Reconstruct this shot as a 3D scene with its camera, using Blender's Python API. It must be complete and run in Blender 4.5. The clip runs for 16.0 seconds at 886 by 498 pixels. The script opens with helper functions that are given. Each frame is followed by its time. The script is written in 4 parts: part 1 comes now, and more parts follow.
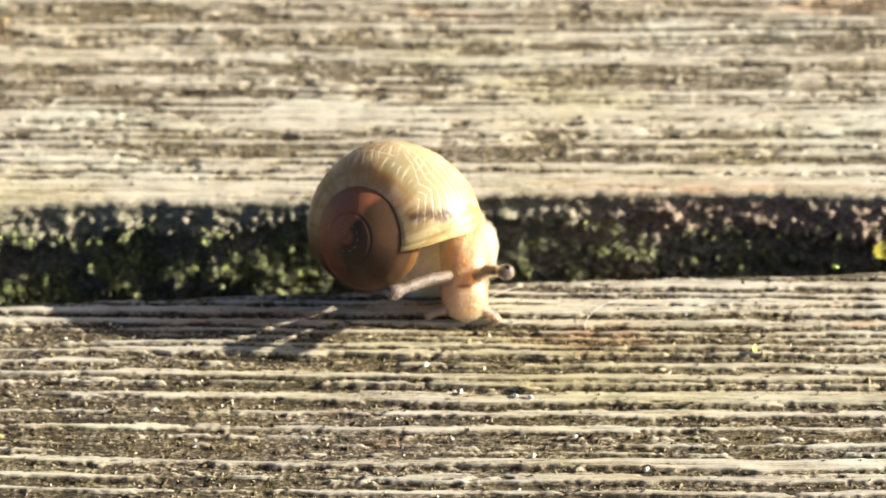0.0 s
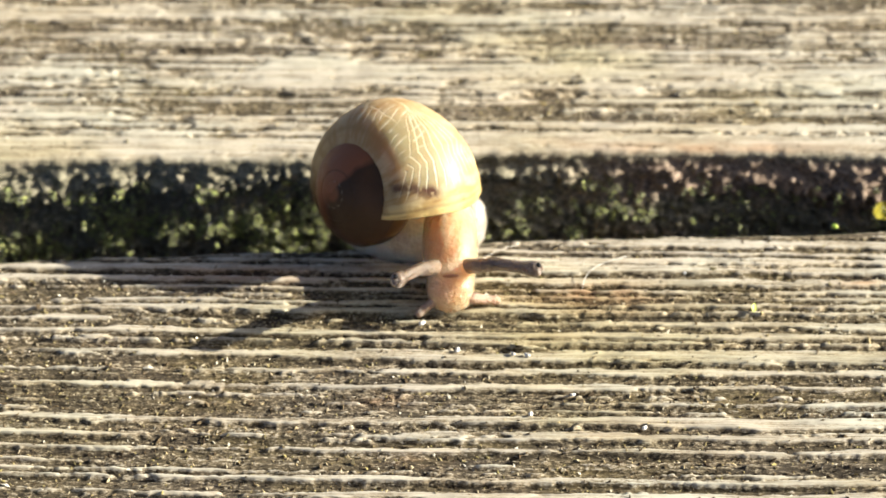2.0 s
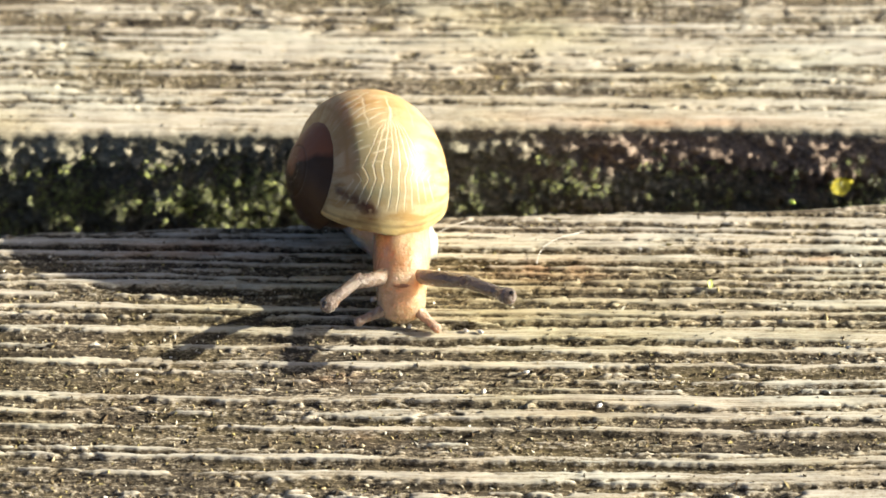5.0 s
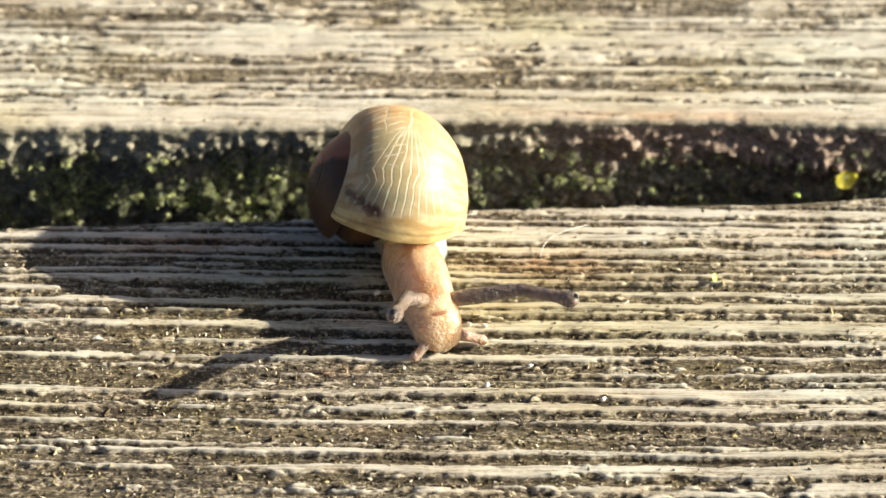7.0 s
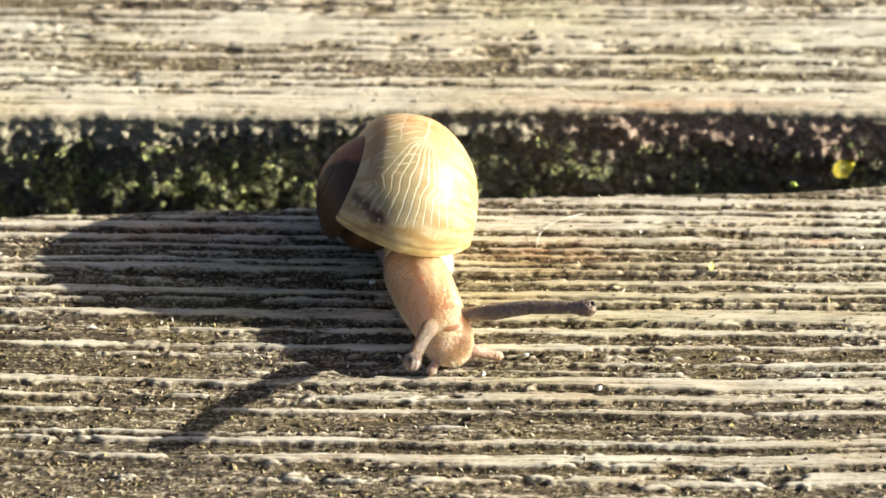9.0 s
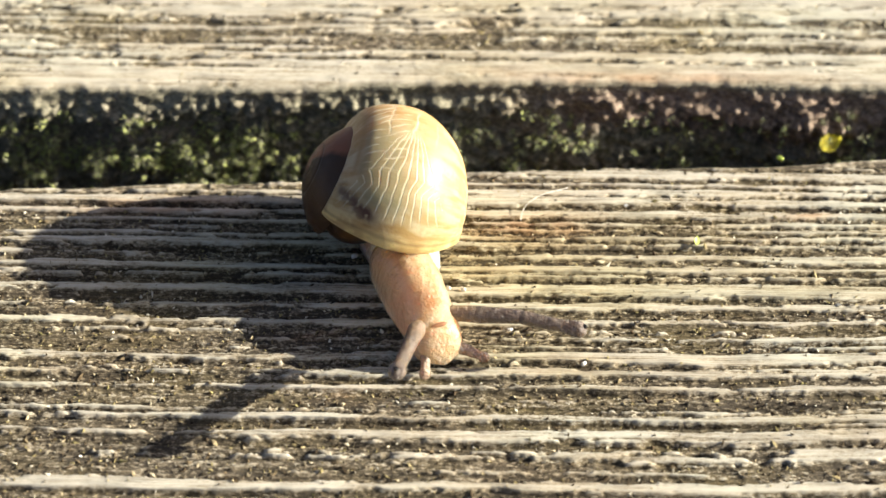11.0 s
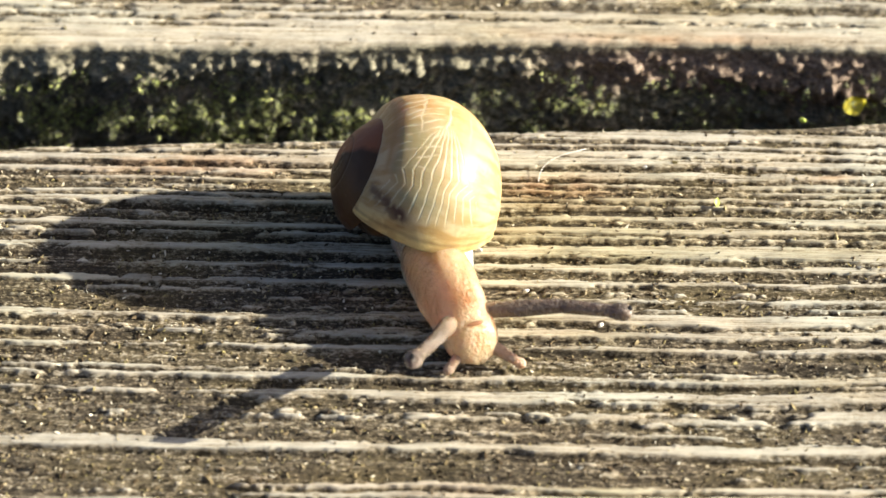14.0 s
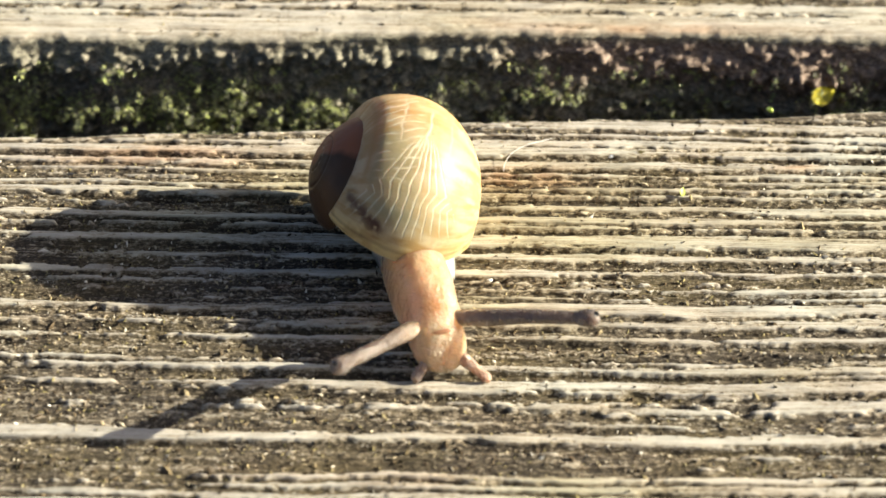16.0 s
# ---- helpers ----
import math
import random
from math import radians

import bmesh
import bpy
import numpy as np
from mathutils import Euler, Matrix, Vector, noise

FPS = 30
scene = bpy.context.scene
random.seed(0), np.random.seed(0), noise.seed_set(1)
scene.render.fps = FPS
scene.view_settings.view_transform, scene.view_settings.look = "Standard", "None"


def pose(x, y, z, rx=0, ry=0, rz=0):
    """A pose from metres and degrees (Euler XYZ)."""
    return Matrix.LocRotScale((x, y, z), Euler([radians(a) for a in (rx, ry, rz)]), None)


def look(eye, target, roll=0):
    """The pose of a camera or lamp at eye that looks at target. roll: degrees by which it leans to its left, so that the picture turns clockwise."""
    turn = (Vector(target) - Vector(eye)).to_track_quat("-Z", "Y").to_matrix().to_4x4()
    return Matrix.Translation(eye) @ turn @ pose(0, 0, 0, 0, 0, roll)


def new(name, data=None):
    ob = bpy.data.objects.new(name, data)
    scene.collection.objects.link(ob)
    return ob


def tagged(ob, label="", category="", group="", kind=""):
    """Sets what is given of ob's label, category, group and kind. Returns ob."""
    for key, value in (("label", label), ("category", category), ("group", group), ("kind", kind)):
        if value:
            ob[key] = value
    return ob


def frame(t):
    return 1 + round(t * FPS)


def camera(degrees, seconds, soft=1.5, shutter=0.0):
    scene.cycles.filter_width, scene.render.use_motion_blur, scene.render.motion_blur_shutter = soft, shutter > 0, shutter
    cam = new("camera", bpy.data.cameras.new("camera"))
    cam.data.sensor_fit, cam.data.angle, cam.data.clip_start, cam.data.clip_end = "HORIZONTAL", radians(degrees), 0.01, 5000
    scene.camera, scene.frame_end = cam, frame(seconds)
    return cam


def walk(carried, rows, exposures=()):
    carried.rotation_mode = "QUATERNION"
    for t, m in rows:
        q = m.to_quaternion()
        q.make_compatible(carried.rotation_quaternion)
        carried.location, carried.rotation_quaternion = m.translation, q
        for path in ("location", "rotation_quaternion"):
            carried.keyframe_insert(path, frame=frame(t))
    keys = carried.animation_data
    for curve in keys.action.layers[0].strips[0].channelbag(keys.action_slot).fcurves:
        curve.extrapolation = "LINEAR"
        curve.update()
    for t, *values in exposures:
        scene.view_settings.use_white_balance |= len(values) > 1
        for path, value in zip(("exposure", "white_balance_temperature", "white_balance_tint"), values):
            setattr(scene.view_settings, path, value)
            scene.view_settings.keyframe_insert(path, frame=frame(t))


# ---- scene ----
# A young snail turns and creeps over the edge of a weathered deck board. Lengths in the build functions are millimetres.
cam = camera(21.15, 16.0, soft=1.6)
cam.data.dof.use_dof = True
cam.data.dof.focus_distance = 0.113
cam.data.dof.aperture_fstop = 78
walk(cam, [
    (0, pose(0.00009, -0.09902, 0.07873, 52.671, 0.917, 0.772)),
    (0.5, pose(0.00018, -0.09912, 0.07851, 52.621, 0.971, 0.899)),
    (1, pose(-0.00022, -0.09902, 0.07783, 52.290, 0.860, 0.924)),
    (1.5, pose(-0.00024, -0.09879, 0.07734, 51.943, 0.751, 0.950)),
    (2, pose(-0.00012, -0.09872, 0.07738, 52.060, 0.644, 0.778)),
    (2.5, pose(-0.00010, -0.09816, 0.07676, 51.970, 0.507, 0.686)),
    (3, pose(0.00009, -0.09787, 0.07669, 52.005, 0.249, 0.298)),
    (3.5, pose(0.00000, -0.09766, 0.07641, 51.959, 0.000, -0.000)),
    (4, pose(-0.00002, -0.09766, 0.07630, 51.941, -0.114, -0.125)),
    (4.5, pose(0.00000, -0.09752, 0.07601, 51.815, -0.135, -0.150)),
    (5, pose(-0.00003, -0.09741, 0.07596, 51.607, -0.072, -0.055)),
    (7.5, pose(0.00003, -0.09726, 0.07534, 51.635, 0.023, 0.031)),
    (8, pose(0.00011, -0.09715, 0.07551, 51.545, 0.053, 0.054)),
    (8.5, pose(0.00008, -0.09717, 0.07549, 51.509, 0.029, 0.038)),
    (9, pose(0.00007, -0.09704, 0.07511, 51.386, -0.057, -0.035)),
    (9.5, pose(0.00008, -0.09692, 0.07505, 51.291, -0.090, -0.077)),
    (12, pose(0.00037, -0.09569, 0.07345, 50.502, -0.367, -0.313)),
    (12.5, pose(0.00016, -0.09558, 0.07325, 50.336, -0.382, -0.148)),
    (13, pose(0.00059, -0.09577, 0.07297, 50.277, -0.195, 0.125)),
    (13.5, pose(0.00062, -0.09589, 0.07277, 50.323, -0.047, 0.476)),
    (14, pose(0.00099, -0.09578, 0.07242, 50.446, -0.046, 0.515)),
    (14.5, pose(0.00124, -0.09575, 0.07242, 50.508, -0.094, 0.417)),
    (15, pose(0.00185, -0.09575, 0.07217, 50.544, -0.107, 0.354)),
    (15.5, pose(0.00239, -0.09573, 0.07179, 50.536, -0.145, 0.231)),
    (16, pose(0.00240, -0.09562, 0.07157, 50.487, -0.083, 0.332)),
])


# ---- light: a low sun along the boards, and clear sky ----
SUN_ELEVATION, SUN_AZIMUTH = radians(23.4), radians(1.2)
SUN_WAY = Vector((math.cos(SUN_ELEVATION) * math.cos(SUN_AZIMUTH), math.cos(SUN_ELEVATION) * math.sin(SUN_AZIMUTH), math.sin(SUN_ELEVATION)))
world = bpy.data.worlds.new("sky")
scene.world = world
world.use_nodes = True
sky = world.node_tree.nodes.new("ShaderNodeTexSky")
sky.sky_type, sky.sun_disc = "NISHITA", False
sky.altitude, sky.air_density, sky.dust_density = 300, 0.6, 3.5
sky.sun_elevation, sky.sun_rotation = SUN_ELEVATION, radians(90) - SUN_AZIMUTH
world.node_tree.links.new(sky.outputs[0], world.node_tree.nodes["Background"].inputs[0])
world.node_tree.nodes["Background"].inputs[1].default_value = 0.052
sun = new("sun", bpy.data.lights.new("sun", "SUN"))
sun.data.energy, sun.data.angle, sun.data.color = 5.0, radians(0.6), (1.0, 0.94, 0.785)
sun.matrix_world = look(SUN_WAY, (0, 0, 0))
scene.view_settings.exposure = 1.51

MM = 0.001


# ---- materials ----
class Nodes:
    """A material's node tree, with short ways to add nodes and links."""

    def __init__(self, name):
        self.mat = bpy.data.materials.new(name)
        self.mat.use_nodes = True
        self.tree = self.mat.node_tree
        self.shader = self.tree.nodes["Principled BSDF"]

    def add(self, kind, **values):
        node = self.tree.nodes.new(kind)
        for key, value in values.items():
            node.inputs[key].default_value = value
        return node

    def link(self, a, b):
        self.tree.links.new(a, b)

    def place(self, scale=(1, 1, 1)):
        geo = self.add("ShaderNodeTexCoord")
        mapping = self.add("ShaderNodeMapping", Scale=scale)
        self.link(geo.outputs["Object"], mapping.inputs["Vector"])
        return mapping.outputs[0]

    def noise(self, scale, detail=4.0, stretch=(1, 1, 1), rough=0.55):
        tex = self.add("ShaderNodeTexNoise", Scale=scale, Detail=detail, Roughness=rough)
        self.link(self.place(stretch), tex.inputs["Vector"])
        return tex.outputs["Fac"]

    def given(self, name):
        node = self.tree.nodes.new("ShaderNodeAttribute")
        node.attribute_name = name
        return node.outputs["Fac"]

    def ramp(self, value, *stops):
        node = self.tree.nodes.new("ShaderNodeValToRGB")
        stripe = node.color_ramp
        while len(stripe.elements) < len(stops):
            stripe.elements.new(0.5)
        for element, (at, colour) in zip(stripe.elements, stops):
            element.position = at
            element.color = (*colour, 1) if len(colour) == 3 else colour
        self.link(value, node.inputs[0])
        return node.outputs[0]

    def grey(self, value, *stops):
        return self.ramp(value, *((at, (v, v, v)) for at, v in stops))

    def mix(self, factor, a, b, mode="MIX"):
        node = self.tree.nodes.new("ShaderNodeMix")
        node.data_type, node.blend_type = "RGBA", mode
        for socket, value in ((node.inputs[0], factor), (node.inputs[6], a), (node.inputs[7], b)):
            if isinstance(value, (int, float)):
                socket.default_value = value
            elif isinstance(value, tuple):
                socket.default_value = (*value, 1)
            else:
                self.link(value, socket)
        return node.outputs[2]

    def sums(self, operation, a, b):
        node = self.tree.nodes.new("ShaderNodeMath")
        node.operation = operation
        for socket, value in zip(node.inputs, (a, b)):
            if isinstance(value, (int, float)):
                socket.default_value = value
            else:
                self.link(value, socket)
        return node.outputs[0]

    def bump(self, height, strength, distance):
        node = self.add("ShaderNodeBump", Strength=strength, Distance=distance)
        self.link(height, node.inputs["Height"])
        self.link(node.outputs[0], self.shader.inputs["Normal"])

    def done(self, colour, roughness=0.6, **more):
        for key, value in (("Base Color", colour), ("Roughness", roughness), *more.items()):
            socket = self.shader.inputs[key.replace("_", " ")]
            if isinstance(value, (int, float)):
                socket.default_value = value
            elif isinstance(value, tuple):
                socket.default_value = (*value, 1) if len(socket.default_value) == 4 else value
            else:
                self.link(value, socket)
        return self.mat


def weathered_wood():
    """Silver-grey weathered softwood: pale hard ridges, dirt and algae where the soft wood has worn away."""
    n = Nodes("weathered_wood")
    grain, moss = n.given("grain"), n.given("moss")
    fibre = n.noise(2600, 4, (0.05, 1, 1), 0.65)
    specks = n.noise(7500, 3, (0.5, 1, 1), 0.75)
    hairs = n.noise(7000, 3, (0.025, 1, 1), 0.6)
    patch = n.noise(95, 4, (0.45, 1, 1))
    level = n.sums("ADD", grain, n.sums("MULTIPLY", n.sums("SUBTRACT", fibre, 0.5), 0.9))
    level = n.sums("ADD", level, n.sums("MULTIPLY", n.sums("SUBTRACT", hairs, 0.5), 0.75))
    crumbly = n.sums("ADD", 0.12, n.sums("MULTIPLY", n.sums("SUBTRACT", 1.0, grain), 3.3))
    level = n.sums("ADD", level, n.sums("MULTIPLY", n.sums("SUBTRACT", specks, 0.5), crumbly))
    wood = n.ramp(level, (0.04, (0.052, 0.041, 0.028)), (0.26, (0.105, 0.084, 0.056)), (0.46, (0.22, 0.178, 0.12)), (0.68, (0.40, 0.352, 0.27)), (0.95, (0.50, 0.462, 0.385)))
    warm = n.mix(n.grey(patch, (0.42, 0.0), (0.7, 0.4)), wood, n.mix(1.0, wood, (1.0, 0.84, 0.60), "MULTIPLY"))
    algae = n.ramp(specks, (0.3, (0.05, 0.042, 0.022)), (0.55, (0.17, 0.13, 0.055)), (0.75, (0.45, 0.33, 0.13)))
    dirty = n.sums("MULTIPLY", n.grey(level, (0.3, 1.0), (0.62, 0.0)), n.grey(n.noise(230, 4, (0.4, 1, 1)), (0.46, 0.0), (0.66, 0.55)))
    # yellowish lichen stains and patches of bare reddish wood
    warm = n.mix(n.grey(n.noise(75, 5, (0.4, 1, 1)), (0.50, 0.0), (0.66, 0.7)), warm, n.mix(1.0, warm, (0.86, 0.87, 0.60), "MULTIPLY"))
    warm = n.mix(n.grey(n.noise(140, 4, (0.25, 1, 1)), (0.56, 0.0), (0.7, 0.6)), warm, n.mix(1.0, warm, (0.86, 0.66, 0.52), "MULTIPLY"))
    bloom = n.sums("MULTIPLY", n.grey(n.noise(210, 5, (0.3, 1, 1)), (0.52, 0.0), (0.66, 0.6)), n.grey(level, (0.4, 0.0), (0.7, 1.0)))
    warm = n.mix(bloom, warm, (0.52, 0.515, 0.43))
    warm = n.mix(1.0, warm, n.grey(n.noise(1100, 5, (0.35, 1, 1), 0.65), (0.32, 0.62), (0.5, 0.96), (0.66, 1.12)), "MULTIPLY")
    warm = n.mix(n.given("rust"), warm, n.mix(1.0, warm, (1.0, 0.66, 0.46), "MULTIPLY"))
    colour = n.mix(dirty, warm, algae)
    green = n.ramp(specks, (0.34, (0.08, 0.072, 0.05)), (0.52, (0.23, 0.21, 0.145)), (0.70, (0.40, 0.37, 0.27)))
    bare = n.ramp(specks, (0.34, (0.09, 0.065, 0.047)), (0.52, (0.24, 0.17, 0.12)), (0.70, (0.41, 0.33, 0.26)))
    green = n.mix(n.sums("MAXIMUM", n.grey(n.noise(130, 4, (0.6, 1, 1.4)), (0.46, 0.0), (0.6, 0.5)), n.given("bare")), green, bare)
    colour = n.mix(moss, colour, green)
    n.bump(n.sums("ADD", n.sums("MULTIPLY", specks, n.sums("SUBTRACT", 1.15, grain)), n.sums("ADD", fibre, n.sums("MULTIPLY", hairs, 0.6))), 0.55, 0.00016)
    return n.done(colour, n.grey(level, (0.2, 0.9), (0.9, 0.62)), Specular_IOR_Level=0.35)


def soil():
    n = Nodes("soil")
    grit = n.noise(60, 8)
    n.bump(grit, 0.8, 0.004)
    return n.done(n.ramp(grit, (0.3, (0.02, 0.015, 0.01)), (0.7, (0.09, 0.07, 0.045))), 0.95)


def moss_green():
    n = Nodes("moss")
    info = n.tree.nodes.new("ShaderNodeNewGeometry")
    tone = n.ramp(info.outputs["Random Per Island"], (0.0, (0.08, 0.076, 0.05)), (0.4, (0.24, 0.235, 0.15)), (0.72, (0.40, 0.44, 0.15)), (1.0, (0.68, 0.74, 0.22)))
    return n.done(tone, 0.55, Subsurface_Weight=0.15, Subsurface_Radius=(0.0006, 0.0008, 0.0002), Subsurface_Scale=1.0)


def crumbs_mixed():
    n = Nodes("crumbs")
    info = n.tree.nodes.new("ShaderNodeNewGeometry")
    tone = n.ramp(info.outputs["Random Per Island"], (0.0, (0.025, 0.018, 0.012)), (0.35, (0.08, 0.056, 0.032)), (0.55, (0.16, 0.12, 0.07)), (0.70, (0.28, 0.24, 0.10)), (0.82, (0.40, 0.32, 0.18)), (0.95, (0.46, 0.41, 0.30)), (1.0, (0.80, 0.76, 0.64)))
    return n.done(tone, 0.9, Specular_IOR_Level=0.15)


def shell_horn():
    """Thin translucent horn: pale with white veins behind the lip, dark where the gut shows through the older whorls."""
    n = Nodes("shell_horn")
    turn, round_, veins = n.given("turn"), n.given("round"), n.given("veins")
    cloud = n.noise(420, 4)
    fine = n.noise(2600, 3)
    base = n.ramp(turn, (0.0, (0.72, 0.48, 0.18)), (0.016, (0.70, 0.48, 0.20)), (0.030, (0.56, 0.385, 0.185)), (0.055, (0.50, 0.365, 0.208)), (0.2, (0.49, 0.36, 0.208)), (0.45, (0.47, 0.32, 0.155)), (0.7, (0.48, 0.33, 0.165)), (0.95, (0.40, 0.26, 0.11)))
    # growth streaks across the coil, and a tan line beside the seam
    streak = n.add("ShaderNodeTexNoise", Scale=1.0, Detail=3.0)
    join = n.add("ShaderNodeCombineXYZ")
    n.link(n.sums("MULTIPLY", turn, 38.0), join.inputs[0])
    n.link(n.sums("MULTIPLY", round_, 1.6), join.inputs[1])
    n.link(join.outputs[0], streak.inputs["Vector"])
    base = n.mix(n.grey(streak.outputs["Fac"], (0.45, 0.0), (0.62, 0.85)), base, (0.37, 0.205, 0.065))
    base = n.mix(n.grey(n.noise(900, 5), (0.50, 0.0), (0.60, 0.6)), base, (0.37, 0.215, 0.075))
    base = n.mix(n.sums("MULTIPLY", n.given("meshes"), 0.9), base, (0.29, 0.245, 0.135))
    base = n.mix(n.sums("MULTIPLY", n.given("band"), 0.7), base, (0.33, 0.20, 0.07))
    gut = n.mix(n.grey(cloud, (0.35, 0.0), (0.65, 1.0)), (0.050, 0.026, 0.013), (0.078, 0.040, 0.020))
    gut = n.mix(n.given("warm"), gut, (0.25, 0.092, 0.045))
    base = n.mix(n.given("older"), base, gut)
    base = n.mix(n.given("amber"), base, (0.13, 0.062, 0.02))
    colour = n.mix(n.sums("MULTIPLY", veins, 0.66), base, (0.76, 0.69, 0.53))
    mark = n.sums("MULTIPLY", n.given("mark"), n.grey(cloud, (0.3, 0.85), (0.5, 1.0)))
    colour = n.mix(mark, colour, (0.070, 0.022, 0.008))
    n.bump(n.sums("ADD", n.sums("MULTIPLY", veins, 0.7), n.sums("ADD", n.sums("MULTIPLY", streak.outputs["Fac"], 0.5), n.sums("MULTIPLY", fine, 0.4))), 0.35, 0.00012)
    older = n.given("older")
    return n.done(colour, n.grey(fine, (0.3, 0.38), (0.7, 0.55)), Specular_IOR_Level=n.grey(older, (0.0, 0.35), (1.0, 0.2)), Subsurface_Weight=0.55, Subsurface_Radius=(0.0016, 0.0011, 0.0006), Subsurface_Scale=n.grey(older, (0.0, 2.3), (1.0, 1.0)), Coat_Weight=n.grey(older, (0.0, 0.06), (1.0, 0.05)), Coat_Roughness=0.12)


def flesh(name, deep, light, radius, rough=0.22, clear=0.0, back=False, wet=0.5):
    """Wet skin over soft tissue. back: with a cream fringe along the sole and rusty organs under the back."""
    n = Nodes(name)
    skin, warts = n.noise(2100, 3), n.noise(4600, 2)
    cloud = n.noise(380, 3)
    n.bump(n.sums("ADD", n.sums("MULTIPLY", skin, 0.6), warts), 0.75, 0.00026)
    tone = n.mix(n.grey(cloud, (0.35, 0.0), (0.65, 1.0)), deep, light)
    tone = n.mix(n.grey(n.noise(760, 4), (0.46, 0.0), (0.66, 0.6)), tone, tuple(c * f for c, f in zip(deep, (0.74, 0.60, 0.48))))
    tone = n.mix(n.sums("MULTIPLY", n.given("root"), 0.35), tone, (0.62, 0.45, 0.29))
    if back:
        tone = n.mix(n.sums("MULTIPLY", n.given("organ"), 0.9), tone, (0.44, 0.21, 0.085))
        tone = n.mix(n.given("fringe"), tone, (0.80, 0.68, 0.46))
    return n.done(tone, rough, Subsurface_Weight=0.95, Subsurface_Radius=radius, Subsurface_Scale=1.5, Coat_Weight=wet, Coat_Roughness=0.04, Transmission_Weight=clear, IOR=1.36)


def plain(name, colour, rough, **more):
    n = Nodes(name)
    grain = n.noise(2500, 3)
    return n.done(n.mix(n.grey(grain, (0.35, 0.0), (0.65, 0.35)), colour, tuple(c * 0.6 for c in colour)), rough, **more)


WOOD, SOIL, MOSS, CRUMBS, HORN = weathered_wood(), soil(), moss_green(), crumbs_mixed(), shell_horn()
BODY = flesh("pale_flesh", (0.69, 0.47, 0.27), (0.75, 0.60, 0.41), (0.0016, 0.0014, 0.0012), rough=0.26, clear=0.3, back=True, wet=0.8)
FOOT = flesh("foot_flesh", (0.70, 0.56, 0.37), (0.78, 0.66, 0.47), (0.0050, 0.0036, 0.0022))
TENTACLE = flesh("tentacle_flesh", (0.16, 0.122, 0.098), (0.26, 0.21, 0.175), (0.0008, 0.0007, 0.0006), 0.2, 0.4, wet=1.0)
FOLD = flesh("clear_flesh", (0.58, 0.52, 0.45), (0.68, 0.62, 0.55), (0.0024, 0.0020, 0.0016), 0.15, 0.45)
COLLAR = flesh("mantle_flesh", (0.66, 0.60, 0.38), (0.76, 0.68, 0.46), (0.0016, 0.0008, 0.0004))
FEELER = flesh("feeler_flesh", (0.46, 0.33, 0.25), (0.58, 0.44, 0.34), (0.0006, 0.0005, 0.0004), 0.2, 0.35)
EYE = plain("eye_black", (0.012, 0.010, 0.010), 0.1)
MOUTH = plain("mouth_brown", (0.30, 0.14, 0.07), 0.35)
LEAF = plain("yellow_leaf", (0.62, 0.52, 0.05), 0.5, Subsurface_Weight=0.3, Subsurface_Radius=(0.0008, 0.0007, 0.0001), Subsurface_Scale=1.0)
BUD = plain("green_bud", (0.46, 0.56, 0.12), 0.5, Subsurface_Weight=0.3, Subsurface_Radius=(0.0004, 0.0005, 0.0001), Subsurface_Scale=1.0)
HAIR = plain("white_fibre", (0.75, 0.72, 0.66), 0.4)
WATER = Nodes("water").done((0.95, 0.97, 1.0), 0.03, Transmission_Weight=0.8, IOR=1.33)
CHIP = plain("bark_chip", (0.62, 0.43, 0.2), 0.7)


# ---- helpers for meshes ----
def lattice(x, y, seed):
    """Smooth noise from 0 to 1 at places x, y given in cells."""
    xi, yi = np.floor(x).astype(np.int64), np.floor(y).astype(np.int64)
    fx, fy = x - xi, y - yi
    fx, fy = fx * fx * (3 - 2 * fx), fy * fy * (3 - 2 * fy)

    def corner(a, b):
        v = (a * 374761393 + b * 668265263 + seed * 974634777) & 0x7FFFFFFF
        v = ((v ^ (v >> 13)) * 1274126177) & 0x7FFFFFFF
        return ((v ^ (v >> 16)) & 0xFFFF) / 65535.0

    low = corner(xi, yi) * (1 - fx) + corner(xi + 1, yi) * fx
    high = corner(xi, yi + 1) * (1 - fx) + corner(xi + 1, yi + 1) * fx
    return low * (1 - fy) + high * fy


def rough(x, y, seed, octaves=3):
    total, weight = 0, 0
    for k in range(octaves):
        total, weight = total + lattice(x * 2**k, y * 2**k, seed + 17 * k) * 0.55**k, weight + 0.55**k
    return total / weight


def sheet(name, verts, nu, nv, closed=False, values=()):
    """A mesh from a grid of nv rows of nu places in millimetres, with named values at its points."""
    a = np.arange(nv - 1)[:, None] * nu + np.arange(nu if closed else nu - 1)[None]
    b = np.arange(nv - 1)[:, None] * nu + (np.arange(1, nu + 1) % nu if closed else np.arange(1, nu))[None]
    quads = np.stack([a, b, b + nu, a + nu], -1).reshape(-1, 4)
    mesh = bpy.data.meshes.new(name)
    mesh.vertices.add(len(verts))
    mesh.vertices.foreach_set("co", (verts * MM).astype(np.float32).ravel())
    mesh.loops.add(quads.size)
    mesh.loops.foreach_set("vertex_index", quads.ravel().astype(np.int32))
    mesh.polygons.add(len(quads))
    mesh.polygons.foreach_set("loop_start", np.arange(0, quads.size, 4, dtype=np.int32))
    mesh.polygons.foreach_set("use_smooth", np.ones(len(quads), dtype=bool))
    mesh.update(calc_edges=True)
    for key, value in values:
        mesh.attributes.new(key, "FLOAT", "POINT").data.foreach_set("value", value.astype(np.float32).ravel())
    return mesh


